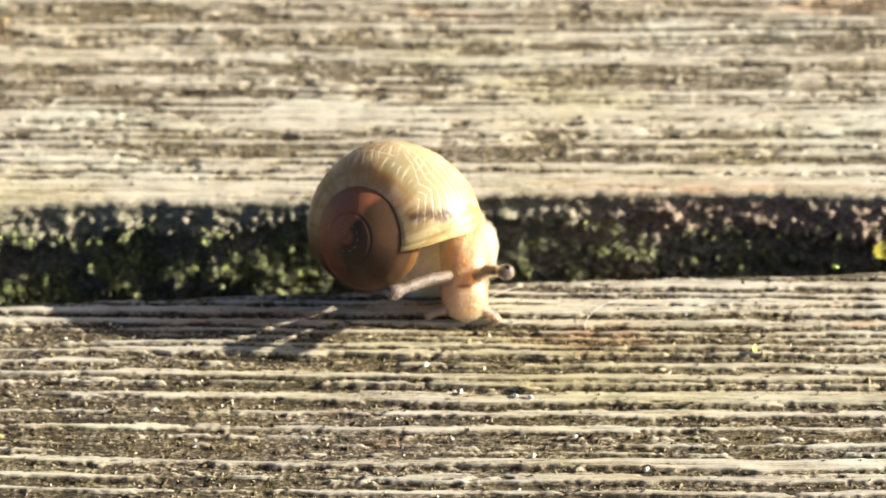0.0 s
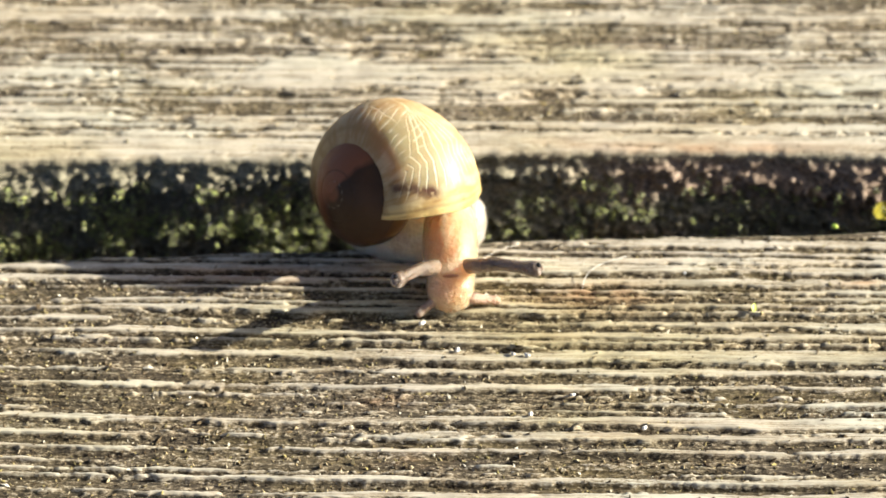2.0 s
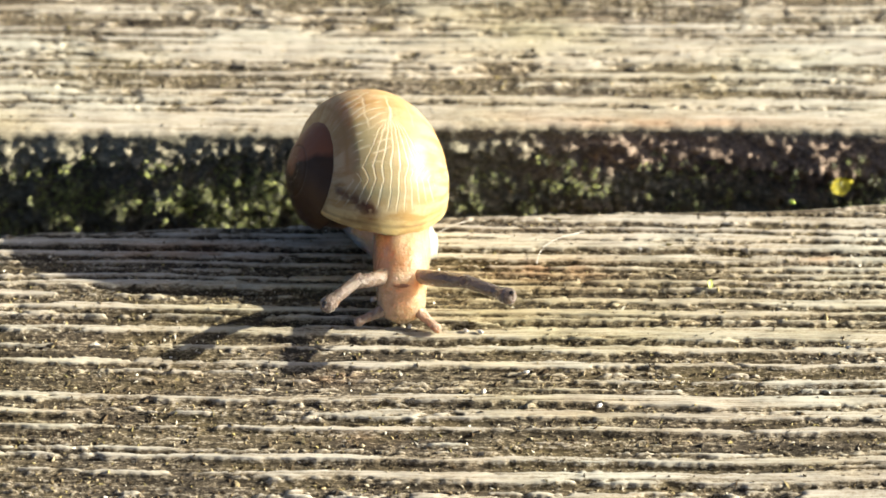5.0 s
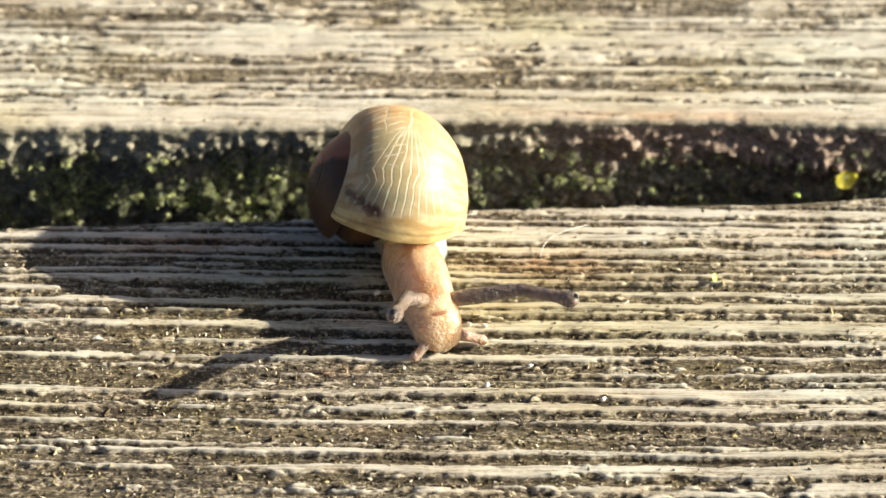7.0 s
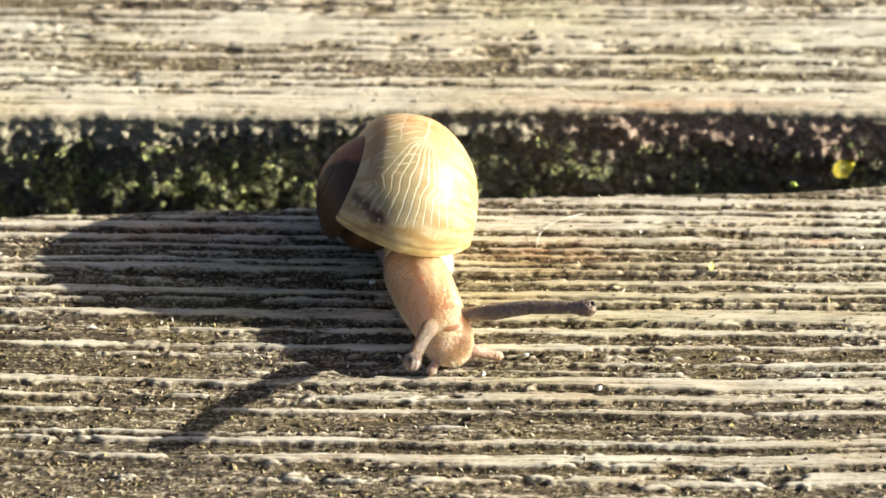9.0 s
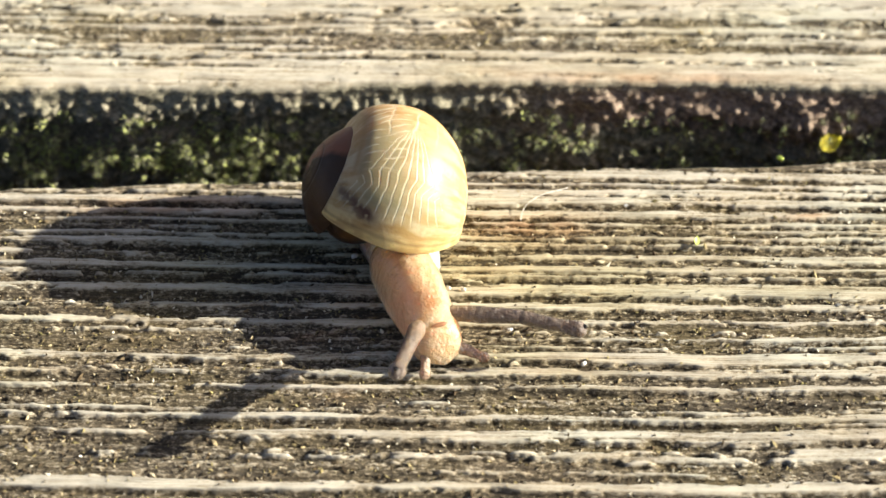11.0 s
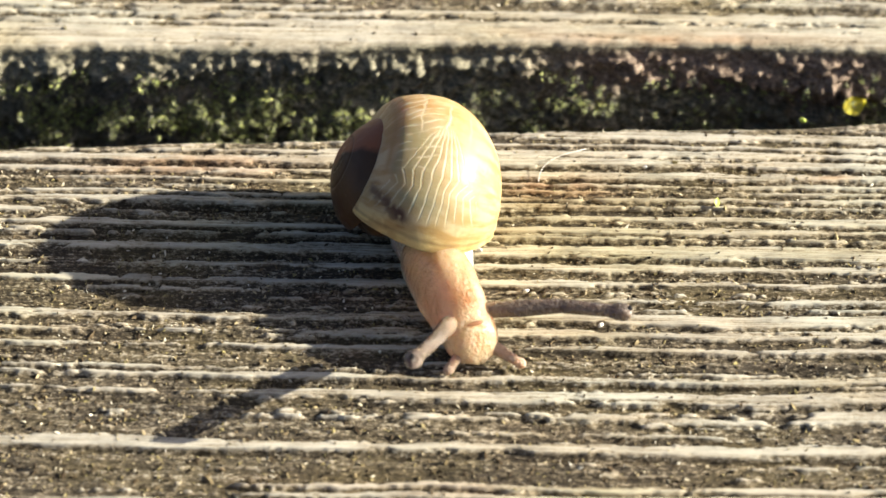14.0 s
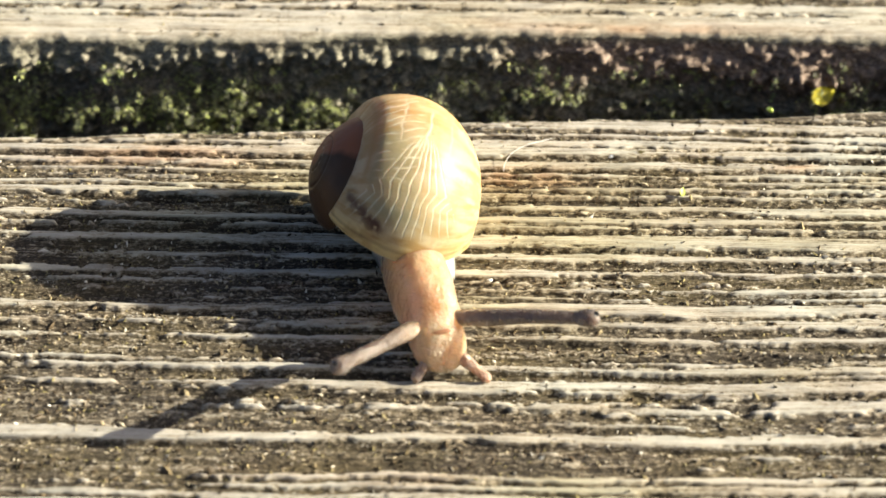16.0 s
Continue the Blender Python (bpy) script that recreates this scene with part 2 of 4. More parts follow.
def spread(*stretches):
    """Places along a line: stretches of (start, end, step)."""
    return np.unique(np.round(np.concatenate([np.arange(a, b, s) for a, b, s in stretches] + [[stretches[-1][1]]]), 4))


def part(name, mesh, material, parent=None, label=""):
    ob = new(name, mesh)
    if mesh.materials:
        mesh.materials[0] = material
    else:
        mesh.materials.append(material)
    ob.parent = parent
    return tagged(ob, label)


def lathe(name, outline, around=20, wide=1.0, sole=None, rings=0.0):
    """A closed body round the x axis through (x, radius) pairs; wide stretches it sideways; sole flattens it below that height; rings: the swell of its skin folds."""
    angle = np.linspace(0, 2 * np.pi, around, endpoint=False)
    rows = []
    if rings:
        xs_, rs_ = zip(*outline)
        fine = np.unique(np.concatenate([xs_, np.arange(xs_[0], xs_[-1], 0.05)]))
        outline = [(x, r * (1 + rings * np.sin(2 * np.pi * x / 0.30))) for x, r in zip(fine, np.interp(fine, xs_, rs_))]
    for x, r in outline:
        y, z = r * wide * np.cos(angle), r * np.sin(angle)
        if sole is not None:
            under = np.clip((sole - z) / 0.6, 0, 1)
            y, z = y * (1 + 0.12 * under), np.maximum(z, sole)
        rows.append(np.stack([np.full(around, x), y, z], -1))
    return sheet(name, np.concatenate(rows), around, len(rows), closed=True)


# ---- deck boards ----
def near_edge(x):
    return 1.45 + 0.055 * x + 0.3 * (lattice(x / 9.0 + 40, x * 0, 3) - 0.5) + 0.06 * (lattice(x / 2.1, x * 0, 5) - 0.5)


def far_edge(x):
    return 8.9 + 0.03 * x - 0.0016 * np.clip(x, -30, 30) ** 2 * (x > 0) + 0.6 * (lattice(x / 11.0 + 7, x * 0, 8) - 0.5) + 0.15 * (lattice(x / 2.7, x * 0, 9) - 0.5) + 0.16 * (lattice(x / 0.6, x * 0, 10) - 0.5)


# worn soft-wood lines: place across the board, half width, depth
NEAR_LINES = [(-0.6, .16, .3), (-1.78, .24, .55), (-2.8, .16, .4), (-4.0, .14, .3), (-4.9, .48, .55), (-6.2, .15, .3), (-7.4, .42, .6), (-8.7, .28, .5), (-10.2, .22, .5), (-11.07, .2, .5),
              (-12.1, .16, .35), (-13.28, .24, .6), (-14.6, .3, .55), (-15.35, .16, .4), (-16.4, .26, .6), (-17.4, .5, .6), (-18.65, .2, .5), (-19.5, .28, .5), (-21.2, .34, .6), (-21.95, .2, .5), (-23.5, .55, .6), (-24.8, .35, .5)]
FAR_LINES = [(11.3, .22, .35), (12.7, .26, .4), (14.0, .2, .35), (15.1, .26, .4), (16.2, .24, .4), (17.3, .2, .4), (18.3, .26, .4), (19.6, .3, .45), (21.0, .24, .4), (22.5, .3, .45), (24.0, .26, .4), (25.2, .3, .4), (26.4, .2, .4), (27.6, .3, .4), (29.2, .3, .4)]

# rusty and ochre stains in the wood: place, half size and strength
STAINS = [(22.0, 29.5, 5.0, 0.9, 0.8), (-3.8, 29.0, 3.0, 0.8, 0.45), (12.5, 9.6, 6.0, 0.7, 0.7), (5.4, -3.2, 3.0, 0.7, 0.8), (-5.2, -11.3, 1.6, 0.5, 0.6), (19.5, -2.2, 1.2, 0.35, 0.8), (-12.5, -1.6, 5.5, 0.8, 0.75), (-3.0, -15.6, 2.0, 0.5, 0.5)]

# small slits and notches: place and half size
PITS = [(16.1, -16.35, 1.8, 0.24), (12.35, -19.55, 0.55, 0.22), (-9.4, -16.4, 0.5, 0.18)]


def top_relief(x, y, lines, seed, breaks, pale):
    """Height of the worn top, how much hard wood shows, and how far it has worn. pale: the share of hard wood."""
    drift = 0.9 * (rough(x / 26, y / 30, seed + 1, 2) - 0.5) + 0.30 * (rough(x / 7, y / 3, seed + 2, 2) - 0.5) + 0.10 * (rough(x / 1.6, y / 1.2, seed + 3, 2) - 0.5)
    u = y + drift + 0.012 * x
    worn = np.zeros_like(x)
    for k, (at, half, depth) in enumerate(lines):
        strength = np.clip((0.8 if breaks > 12 else 0.35) + 1.7 * (lattice(x / breaks, x * 0 + at, seed + 60 + k) - 0.5) + 0.7 * (lattice(x / (breaks * .23), x * 0, seed + 90 + k) - 0.5), 0, 1)
        wide = half * (0.75 + 0.6 * lattice(x / 5, x * 0, seed + 120 + k))
        worn = np.maximum(worn, np.exp(-(((u - at) / wide) ** 4)) * strength * (0.45 + depth))
    bands = 0.30 * rough(x / 20, u / 0.8, seed + 5, 2) + 0.40 * rough(x / 11, u / 0.36, seed + 8, 2) + 0.30 * rough(x / 4.5, u / 0.16, seed + 9, 2)
    crumb = 0.6 * rough(x / 1.1, y / 0.19, seed + 7, 3) + 0.4 * rough(x / 0.3, y / 0.13, seed + 19, 2) - 0.5
    # thin hard ridges at uneven steps, each of its own width, thinning out here and there
    phase = u / 0.80 + 1.5 * lattice(u / 2.6, u * 0, seed + 21) + 0.5 * lattice(u / 0.9, u * 0, seed + 22)
    ridge = np.floor(phase)
    own = lattice(x / 60, ridge * 7.31, seed + 23)
    width = np.clip(0.31 + 0.75 * (own - 0.5), 0.10, 0.58) + (0.30 * (lattice(x / (breaks * .62), ridge * 3.7, seed + 24) - 0.5) + 0.14 * (lattice(x / (breaks * .16), ridge * 5.3, seed + 25) - 0.5)) * (1.0 if breaks > 12 else 1.5)
    hard = (0.80 if breaks > 12 else 0.5) * (width - np.abs(phase - ridge - 0.5)) + (0.46 if breaks > 12 else 0.68) * (bands - 0.5) + pale - 0.075 - (0.14 if breaks > 12 else 0.22) * worn + 0.36 * crumb + 0.34 * (rough(x / 1.9, u / 0.22, seed + 26, 3) - 0.5)
    edge = np.clip(0.5 + hard * 8.5, 0, 1)
    grain_ = edge * edge * (3 - 2 * edge)
    soft = 1 - grain_
    fibre = rough(x / 2.4, u / 0.075, seed + 6, 2) - 0.5
    # thin open cracks along the ridges' sides
    side_ = phase + 0.10 * (rough(x / 3, u / 2, seed + 31, 2) - 0.5)
    near_ = np.round(side_)
    crack = (1.0 if breaks > 12 else 0.3) * np.exp(-(((side_ - near_) / 0.08) ** 2)) * np.clip(2.6 * (lattice(x / (breaks * 0.5), near_ * 9.1, seed + 32) - 0.40), 0, 1) * np.clip(0.5 + 1.2 * lattice(x / 5.0, near_ * 3.3, seed + 33), 0, 1)
    grain_, soft = grain_ * (1 - 0.9 * crack), np.maximum(soft, 0.35 * crack)
    for px, py, half_x, half_y in PITS:
        pit = np.exp(-((((x - px) / half_x) ** 2 + ((y - py) / half_y) ** 2) ** 2))
        grain_, soft = grain_ * (1 - pit), np.maximum(soft, pit)
        worn = worn + 1.6 * pit
    height = -0.20 * soft - 0.18 * soft * worn - 0.20 * crack + 0.07 * fibre * grain_ + crumb * (0.012 + 0.24 * soft) + 0.22 * (rough(x / 30, y / 6, seed + 15, 2) - 0.5)
    grain_ = np.clip(0.17 + 0.61 * grain_ + 0.60 * fibre * grain_ + crumb * (0.05 + 1.15 * soft) + 0.30 * (bands - 0.5), 0, 1)
    return height, grain_, soft


def deck_board(name, edge, side, lines, seed, breaks, pale, xs, across, radius, label, bleach=0.0):
    """One board, from the foot of its shown face over the rounded edge to its far side. side: +1 if the face looks to +y."""
    face = spread((-28, -9, 1.5), (-9, -radius, 0.11))
    arc = np.linspace(0, np.pi / 2, 9)[1:-1]
    d = np.concatenate([0 * face, radius * (1 - np.cos(arc)), across])
    z = np.concatenate([face, -radius * (1 - np.sin(arc)), 0 * across])
    out = np.concatenate([0 * face + 1, np.cos(arc), 0 * across])
    X, D = np.meshgrid(xs, d)
    Z, OUT = np.meshgrid(xs, z)[1], np.meshgrid(xs, out)[1]
    Y = edge(X) - side * D
    height, grain, soft = top_relief(X, Y, lines, seed, breaks, pale + (0.3 * np.exp(-((D / 2.6) ** 4)) - 0.07 * np.clip((D - 7) / 7, 0, 1)) * (side < 0) + (side > 0) * (0.06 * np.clip((Y + 5.5) / 3, 0, 1) - 0.03 * np.exp(-(((Y + 7.5) / 2) ** 2)) + 0.03 * np.clip((X - 2) / 10, 0, 1) * np.clip((-Y - 14) / 6, 0, 1) - 0.10 * np.clip((-X - 1) / 10, 0, 1) * np.clip((-Y - 2) / 5, 0, 1)))
    grain = np.clip(bleach + (1 - 0.9 * bleach) * grain, 0, 1)
    rust = 0 * X
    for px, py, half_x, half_y, much in STAINS:
        rust = np.maximum(rust, much * np.exp(-(((X - px) / half_x) ** 2 + ((Y - py) / half_y) ** 2)) * np.clip(2.4 * rough(X / 1.2, Y / 0.3, seed + 34, 3) - 0.4, 0, 1))
    lumps = rough(X / 1.5, Z / 0.9, seed + 11, 4) - 0.5
    ledge = rough(X / 7, Z / 0.7, seed + 12, 3) - 0.5
    under = np.clip((-2.2 - Z + 2.4 * (rough(X / 6, Z * 0, seed + 16, 2) - 0.5)) / 0.5, 0, 1) * np.clip(0.25 + 1.6 * (rough(X / 11, Z * 0, seed + 18, 2) - 0.35), 0, 1)
    facing = (1.3 * lumps + 0.6 * ledge + 1.5 * np.abs(rough(X / 0.62, Z / 0.36, seed + 13, 2) - 0.5) + 0.65 * (rough(X / 0.26, Z / 0.24, seed + 17, 2) - 0.5) - 1.3 * under) * np.clip((-Z - 0.1) / 1.2, 0.25 if side < 0 else 0.05, 1) - 0.25 * np.clip(-Z / 0.6, 0, 1) + 0.13 * np.clip(-Z - 0.8, 0, 7)
    up = 1 - OUT
    height = height * up + (facing - 0.25) * OUT
    moss = np.clip(OUT * 1.5 - 0.25 + 0.5 * (rough(X / 2.2, Z / 1.0, seed + 14, 3) - 0.5), 0, 1)
    bare = np.clip((X - 3) / 6, 0, 1) * np.clip((-0.2 - Z) / 0.6, 0, 1) * np.clip((Z + 4.2 - 2.0 * (rough(X / 5, Z * 0, seed + 20, 2) - 0.5)) / 1.2, 0, 1) * (side < 0)
    verts = np.stack([X, Y + side * OUT * height, Z + up * height], -1).reshape(-1, 3)
    # the back and the underside close the board
    nx, width = len(xs), across[-1]
    back = np.stack([xs, edge(xs) - side * width, 0 * xs - 28], -1)
    verts = np.concatenate([verts, back, verts[:nx]])
    zero = np.zeros(2 * nx)
    nv = len(d) + 2
    mesh = sheet(name, verts, nx, nv, values=(("grain", np.concatenate([grain.ravel(), zero + 0.5])), ("moss", np.concatenate([moss.ravel(), zero])), ("soft", np.concatenate([soft.ravel(), zero])), ("bare", np.concatenate([bare.ravel(), zero])), ("rust", np.concatenate([rust.ravel(), zero]))))
    if side < 0:
        mesh.flip_normals()
    ob = part(name, mesh, WOOD)
    return tagged(ob, label, "deck board", "deck boards", "structure"), (X, Y, Z, height, soft, OUT)


near_board, near_map = deck_board("deck_board", near_edge, 1, NEAR_LINES, 100, 22.0, -0.005, spread((-260, -34, 6), (-34, 31, 0.13), (31, 260, 6)),
                                  spread((0.7, 28.5, 0.05), (28.5, 120, 1.5)), 0.55, "weathered grey softwood deck board with deep worn grain")
far_board, far_map = deck_board("deck_board", far_edge, -1, FAR_LINES, 300, 6.0, 0.085, spread((-260, -38, 6), (-38, 34, 0.15), (34, 260, 6)),
                                spread((1.0, 24, 0.075), (24, 120, 1.5)), 0.9, "weathered pale deck board with a mossy shaded edge", 0.11)

ground = sheet("ground", np.array([(x, y, -28.5) for y in (-30000, -300, 300, 30000) for x in (-30000, -300, 300, 30000)], float), 4, 4)
tagged(part("ground", ground, SOIL), "dark bare soil under the deck boards", "ground", "", "structure")


# ---- small loose matter ----
def scattered(name, places, sizes, shape, material, seed, tall=1.0):
    """Many small pieces in one mesh: a copy of the shape (places, faces) at each place, turned at random."""
    rng = np.random.default_rng(seed)
    base, faces = np.array(shape[0], float), shape[1]
    n = len(places)
    q = rng.normal(size=(n, 4))
    q /= np.linalg.norm(q, axis=1, keepdims=True)
    w, x, y, z = q.T
    turn = np.stack([np.stack([1 - 2 * (y * y + z * z), 2 * (x * y - w * z), 2 * (x * z + w * y)], -1), np.stack([2 * (x * y + w * z), 1 - 2 * (x * x + z * z), 2 * (y * z - w * x)], -1),
                     np.stack([2 * (x * z - w * y), 2 * (y * z + w * x), 1 - 2 * (x * x + y * y)], -1)], 1)
    scale = np.asarray(sizes)[:, None, None] * rng.uniform(0.6, 1.4, (n, 1, 3)) * (1, 1, tall)
    verts = np.einsum("nij,nkj->nki", turn, base[None] * scale) + np.asarray(places)[:, None]
    mesh = bpy.data.meshes.new(name)
    index = [tuple(v + k * len(base) for v in f) for k in range(n) for f in faces]
    mesh.from_pydata((verts.reshape(-1, 3) * MM).tolist(), [], index)
    return mesh


GRAIN_SHAPE = ([(1, 0, 0), (-1, 0.1, 0), (0, 1, 0.1), (0.1, -1, 0), (0, 0, 1), (0.1, 0, -1)], [(0, 2, 4), (2, 1, 4), (1, 3, 4), (3, 0, 4), (2, 0, 5), (1, 2, 5), (3, 1, 5), (0, 3, 5)])
LEAF_SHAPE = ([(-1, 0, 0), (0, 0.35, 0.12), (1.2, 0, 0.3), (0, -0.35, 0.12), (0, 0, -0.12)], [(0, 1, 4), (1, 2, 4), (2, 3, 4), (3, 0, 4), (0, 3, 1), (1, 3, 2)])


def pick(board_map, keep, count, seed):
    X, Y, Z, H, S, OUT = board_map
    rng = np.random.default_rng(seed)
    chance = keep(X, Y, Z, S, OUT).ravel()
    which = rng.choice(chance.size, count, p=chance / chance.sum())
    return X.ravel()[which], Y.ravel()[which], Z.ravel()[which], H.ravel()[which], OUT.ravel()[which]


def crumbs(board_map, count, seed, reach, label):
    x, y, z, h, o = pick(board_map, lambda X, Y, Z, S, OUT: (OUT < 0.01) * (np.abs(X) < 30) * reach(Y) * (0.12 + S**1.5), count, seed)
    rng = np.random.default_rng(seed + 1)
    places = np.stack([x + rng.uniform(-.06, .06, count), y, z + h + 0.03], -1)
    mesh = scattered("crumbs", places, rng.uniform(0.024, 0.055, count) * (1 + 1.3 * rng.random(count) * (rng.random(count) > 0.88)), GRAIN_SHAPE, CRUMBS, seed + 2, 2.6)
    tagged(part("crumbs", mesh, CRUMBS), label, "debris", "", "stuff")


crumbs(near_map, 11000, 11, lambda Y: Y > -28, "brown and pale crumbs of dirt in the worn grain")
crumbs(far_map, 5000, 21, lambda Y: Y < 33, "pale crumbs of dirt on the far deck board")


def moss_tufts():
    """Cushions of small leaves hanging on the shaded face, thick in some places and bare in others."""
    rng = np.random.default_rng(32)
    clumps, leaves = 1900, 18
    x, y, z, h, o = pick(far_map, lambda X, Y, Z, S, OUT: (OUT > 0.9) * (np.abs(X) < 34) * (Z > -9) * (Z < -1.5) * np.clip((-Z - 1.0) / 3.5, 0.15, 1) * (0.05 + np.clip((rough(X / 2.6, Z / 1.6, 77, 3) - 0.47) * 6, 0, 1) * np.clip(0.75 - X / 30, 0.25, 1.2)), clumps, 31)
    size = rng.uniform(0.12, 0.42, clumps)[:, None, None]
    way = rng.normal(size=(clumps, leaves, 3))
    way = way / np.linalg.norm(way, axis=2, keepdims=True) * rng.uniform(0.5, 1.0, (clumps, leaves, 1)) * size * (0.9, 0.7, 1.1)
    places = (np.stack([x, y - h * o - 0.22 + rng.uniform(0.0, 0.16, clumps) * z, z], -1)[:, None] + way).reshape(-1, 3)
    mesh = scattered("moss", places, rng.uniform(0.06, 0.14, clumps * leaves), LEAF_SHAPE, MOSS, 33)
    tagged(part("moss", mesh, MOSS), "grey-green moss cushions on the shaded board edge", "moss", "", "stuff")


moss_tufts()


def leaf_scrap(name, x, y, z, length, width, turn, tilt, material, label, category):
    """A small curled leaf with thickness and a mid vein."""
    nu, nv = 9, 9
    rows = []
    for v in np.linspace(0, 1, nv):
        half = width / 2 * np.sin(np.pi * min(0.97, 0.06 + v)) ** 0.7
        for u in np.linspace(-1, 1, nu):
            rows.append((length * (v - 0.5), half * u, 0.10 * width * u * u + 0.10 * length * (v - 0.4) ** 2 - 0.03 * width * math.exp(-(u / 0.15) ** 2)))
    top = np.array(rows)
    under = top.reshape(nv, nu, 3)[::-1].reshape(-1, 3) - (0, 0, 0.06)
    mesh = sheet(name, np.concatenate([top, under]), nu, 2 * nv)
    ob = part(name, mesh, material)
    ob.matrix_world = pose(x * MM, y * MM, z * MM, tilt, -20, turn)
    return tagged(ob, label, category)


leaf_scrap("leaf_scrap", 22.3, 7.9, -3.0, 1.25, 1.0, 14, 50, LEAF, "small yellow leaf scrap caught in the mossy gap", "leaf")
leaf_scrap("leaf_bud", 13.65, -4.6, 0.2, 0.5, 0.3, 80, 30, BUD, "tiny yellow-green bud scale lying on the board", "bud scale")
leaf_scrap("bark_chip", -31.0, 26.5, 0.3, 2.4, 1.5, 20, 8, CHIP, "pale brown chip of bark on the board", "bark chip")


def chip(x, y, r, seed, material, label):
    """A small splintered crumb lying on the board: an uneven flattened lump."""
    v, u = np.meshgrid(np.linspace(0, np.pi, 7), np.linspace(0, 2 * np.pi, 9, endpoint=False), indexing="ij")
    bump = r * (0.65 + 0.7 * lattice(u * 1.4 + 3 * seed, v * 1.6, seed))
    verts = np.stack([1.35 * bump * np.sin(v) * np.cos(u), 0.8 * bump * np.sin(v) * np.sin(u), 0.65 * bump * np.cos(v)], -1).reshape(-1, 3)
    ob = part("wood_crumb", sheet("wood_crumb", verts, 9, 7, closed=True), material)
    ob.matrix_world = pose(x * MM, y * MM, 0.06 * MM, 0, 0, 37 * seed)
    tagged(ob, label, "crumb", "wood crumbs on the board")


for k, (x, y, r) in enumerate([(-3.3, -5.7, 0.16), (-1.5, -7.8, 0.13), (1.3, -8.1, 0.12), (2.0, -8.2, 0.14), (4.2, -11.2, 0.12), (7.6, -13.6, 0.12), (2.1, -12.6, 0.13)]):
    chip(x, y, r, k + 1, HAIR, "pale splintered wood crumb on the worn board")
chip(18.6, 2.4, 0.16, 9, BUD, "tiny green plant crumb at the board's edge")


def hair(points, label):
    curve = bpy.data.curves.new("fibre", "CURVE")
    curve.dimensions, curve.bevel_depth, curve.bevel_resolution = "3D", 0.016 * MM, 2
    line = curve.splines.new("NURBS")
    line.points.add(len(points) - 1)
    for p, place in zip(line.points, points):
        p.co = (*(c * MM for c in place), 1)
    line.use_endpoint_u = True
    curve.materials.append(HAIR)
    tagged(new("fibre", curve), label, "fibre")


hair([(4.95, -2.85, 0.05), (5.0, -2.3, 0.3), (5.5, -1.6, 0.5), (6.3, -1.2, 0.55), (7.4, -0.35, 0.2)], "fine curled white fibre lying on the board")
hair([(-0.35, -0.55, 0.1), (0.6, 0.1, 0.35), (1.7, 0.65, 0.2)], "fine short white fibre near the board's edge")


def droplet(x, y, z, r):
    mesh = sheet("droplet", np.array([(r * np.sin(v) * np.cos(u), r * np.sin(v) * np.sin(u), r * 0.8 * np.cos(v)) for v in np.linspace(0, np.pi, 10) for u in np.linspace(0, 2 * np.pi, 14, endpoint=False)]), 14, 10, closed=True)
    ob = part("droplet", mesh, WATER)
    ob.location = (x * MM, y * MM, z * MM)
    tagged(ob, "tiny clear water bead on the worn wood", "droplet")


droplet(10.3, -1.65, 0.08, 0.11)


# ---- the snail ----
snail = new("snail")
tagged(snail, "young land snail with a pale horn-coloured shell creeping over the board", "snail")
WHORL = 1.5038                                             # growth in one turn
APEX = np.array((-0.496, -0.463, 3.04))
TILT = np.array(pose(0, 0, 0, -2.64, -12.43))[:3, :3]      # the coil's axis in the shell's space


def coil(S, P, shrink=1.0):
    """The shell's surface, S turns back from the lip and P round the tube (0: the outer side, pi/2: towards the apex)."""
    inward = np.clip((P - 0.7) / 0.6, 0, 1)
    bulge = shrink * (1 + 0.171 * np.sin(np.pi * np.clip(S, 0, 1)) * (1 - inward * inward * (3 - 2 * inward)) - 0.36 * np.clip((S - 0.64) / 0.30, 0, 1))
    fold_in = np.clip((P - 1.20) / 1.2, 0, 1)                  # past the seam the wall dives under the older whorl
    lines = 1 + 0.010 * (lattice(S * 55, P * 0.8, 4) - 0.5) + 0.016 * (lattice(S * 9, P * 0.5, 6) - 0.5)
    u = 3.12 * bulge * lines * np.sign(np.cos(P)) * np.abs(np.cos(P)) ** 1.09
    w = 3.452 * bulge * lines * np.sign(np.sin(P)) * np.abs(np.sin(P)) ** 1.09
    g = WHORL ** (-S)
    r, depth = g * np.maximum(1.848 + u, 0.02), g * (4.238 - w + 1.6 * fold_in)
    lip = 0.0933 + 0.0296 * np.cos(P) - 0.066 * np.sin(P) + 0.0243 * np.sin(2 * P) - 0.0093 * np.cos(2 * P)
    angle = -0.427 + 2 * np.pi * (S + lip * np.clip(1 - S / 0.5, 0, 1))
    return np.stack([r * np.cos(angle), r * np.sin(angle), -depth], -1) @ TILT.T + APEX


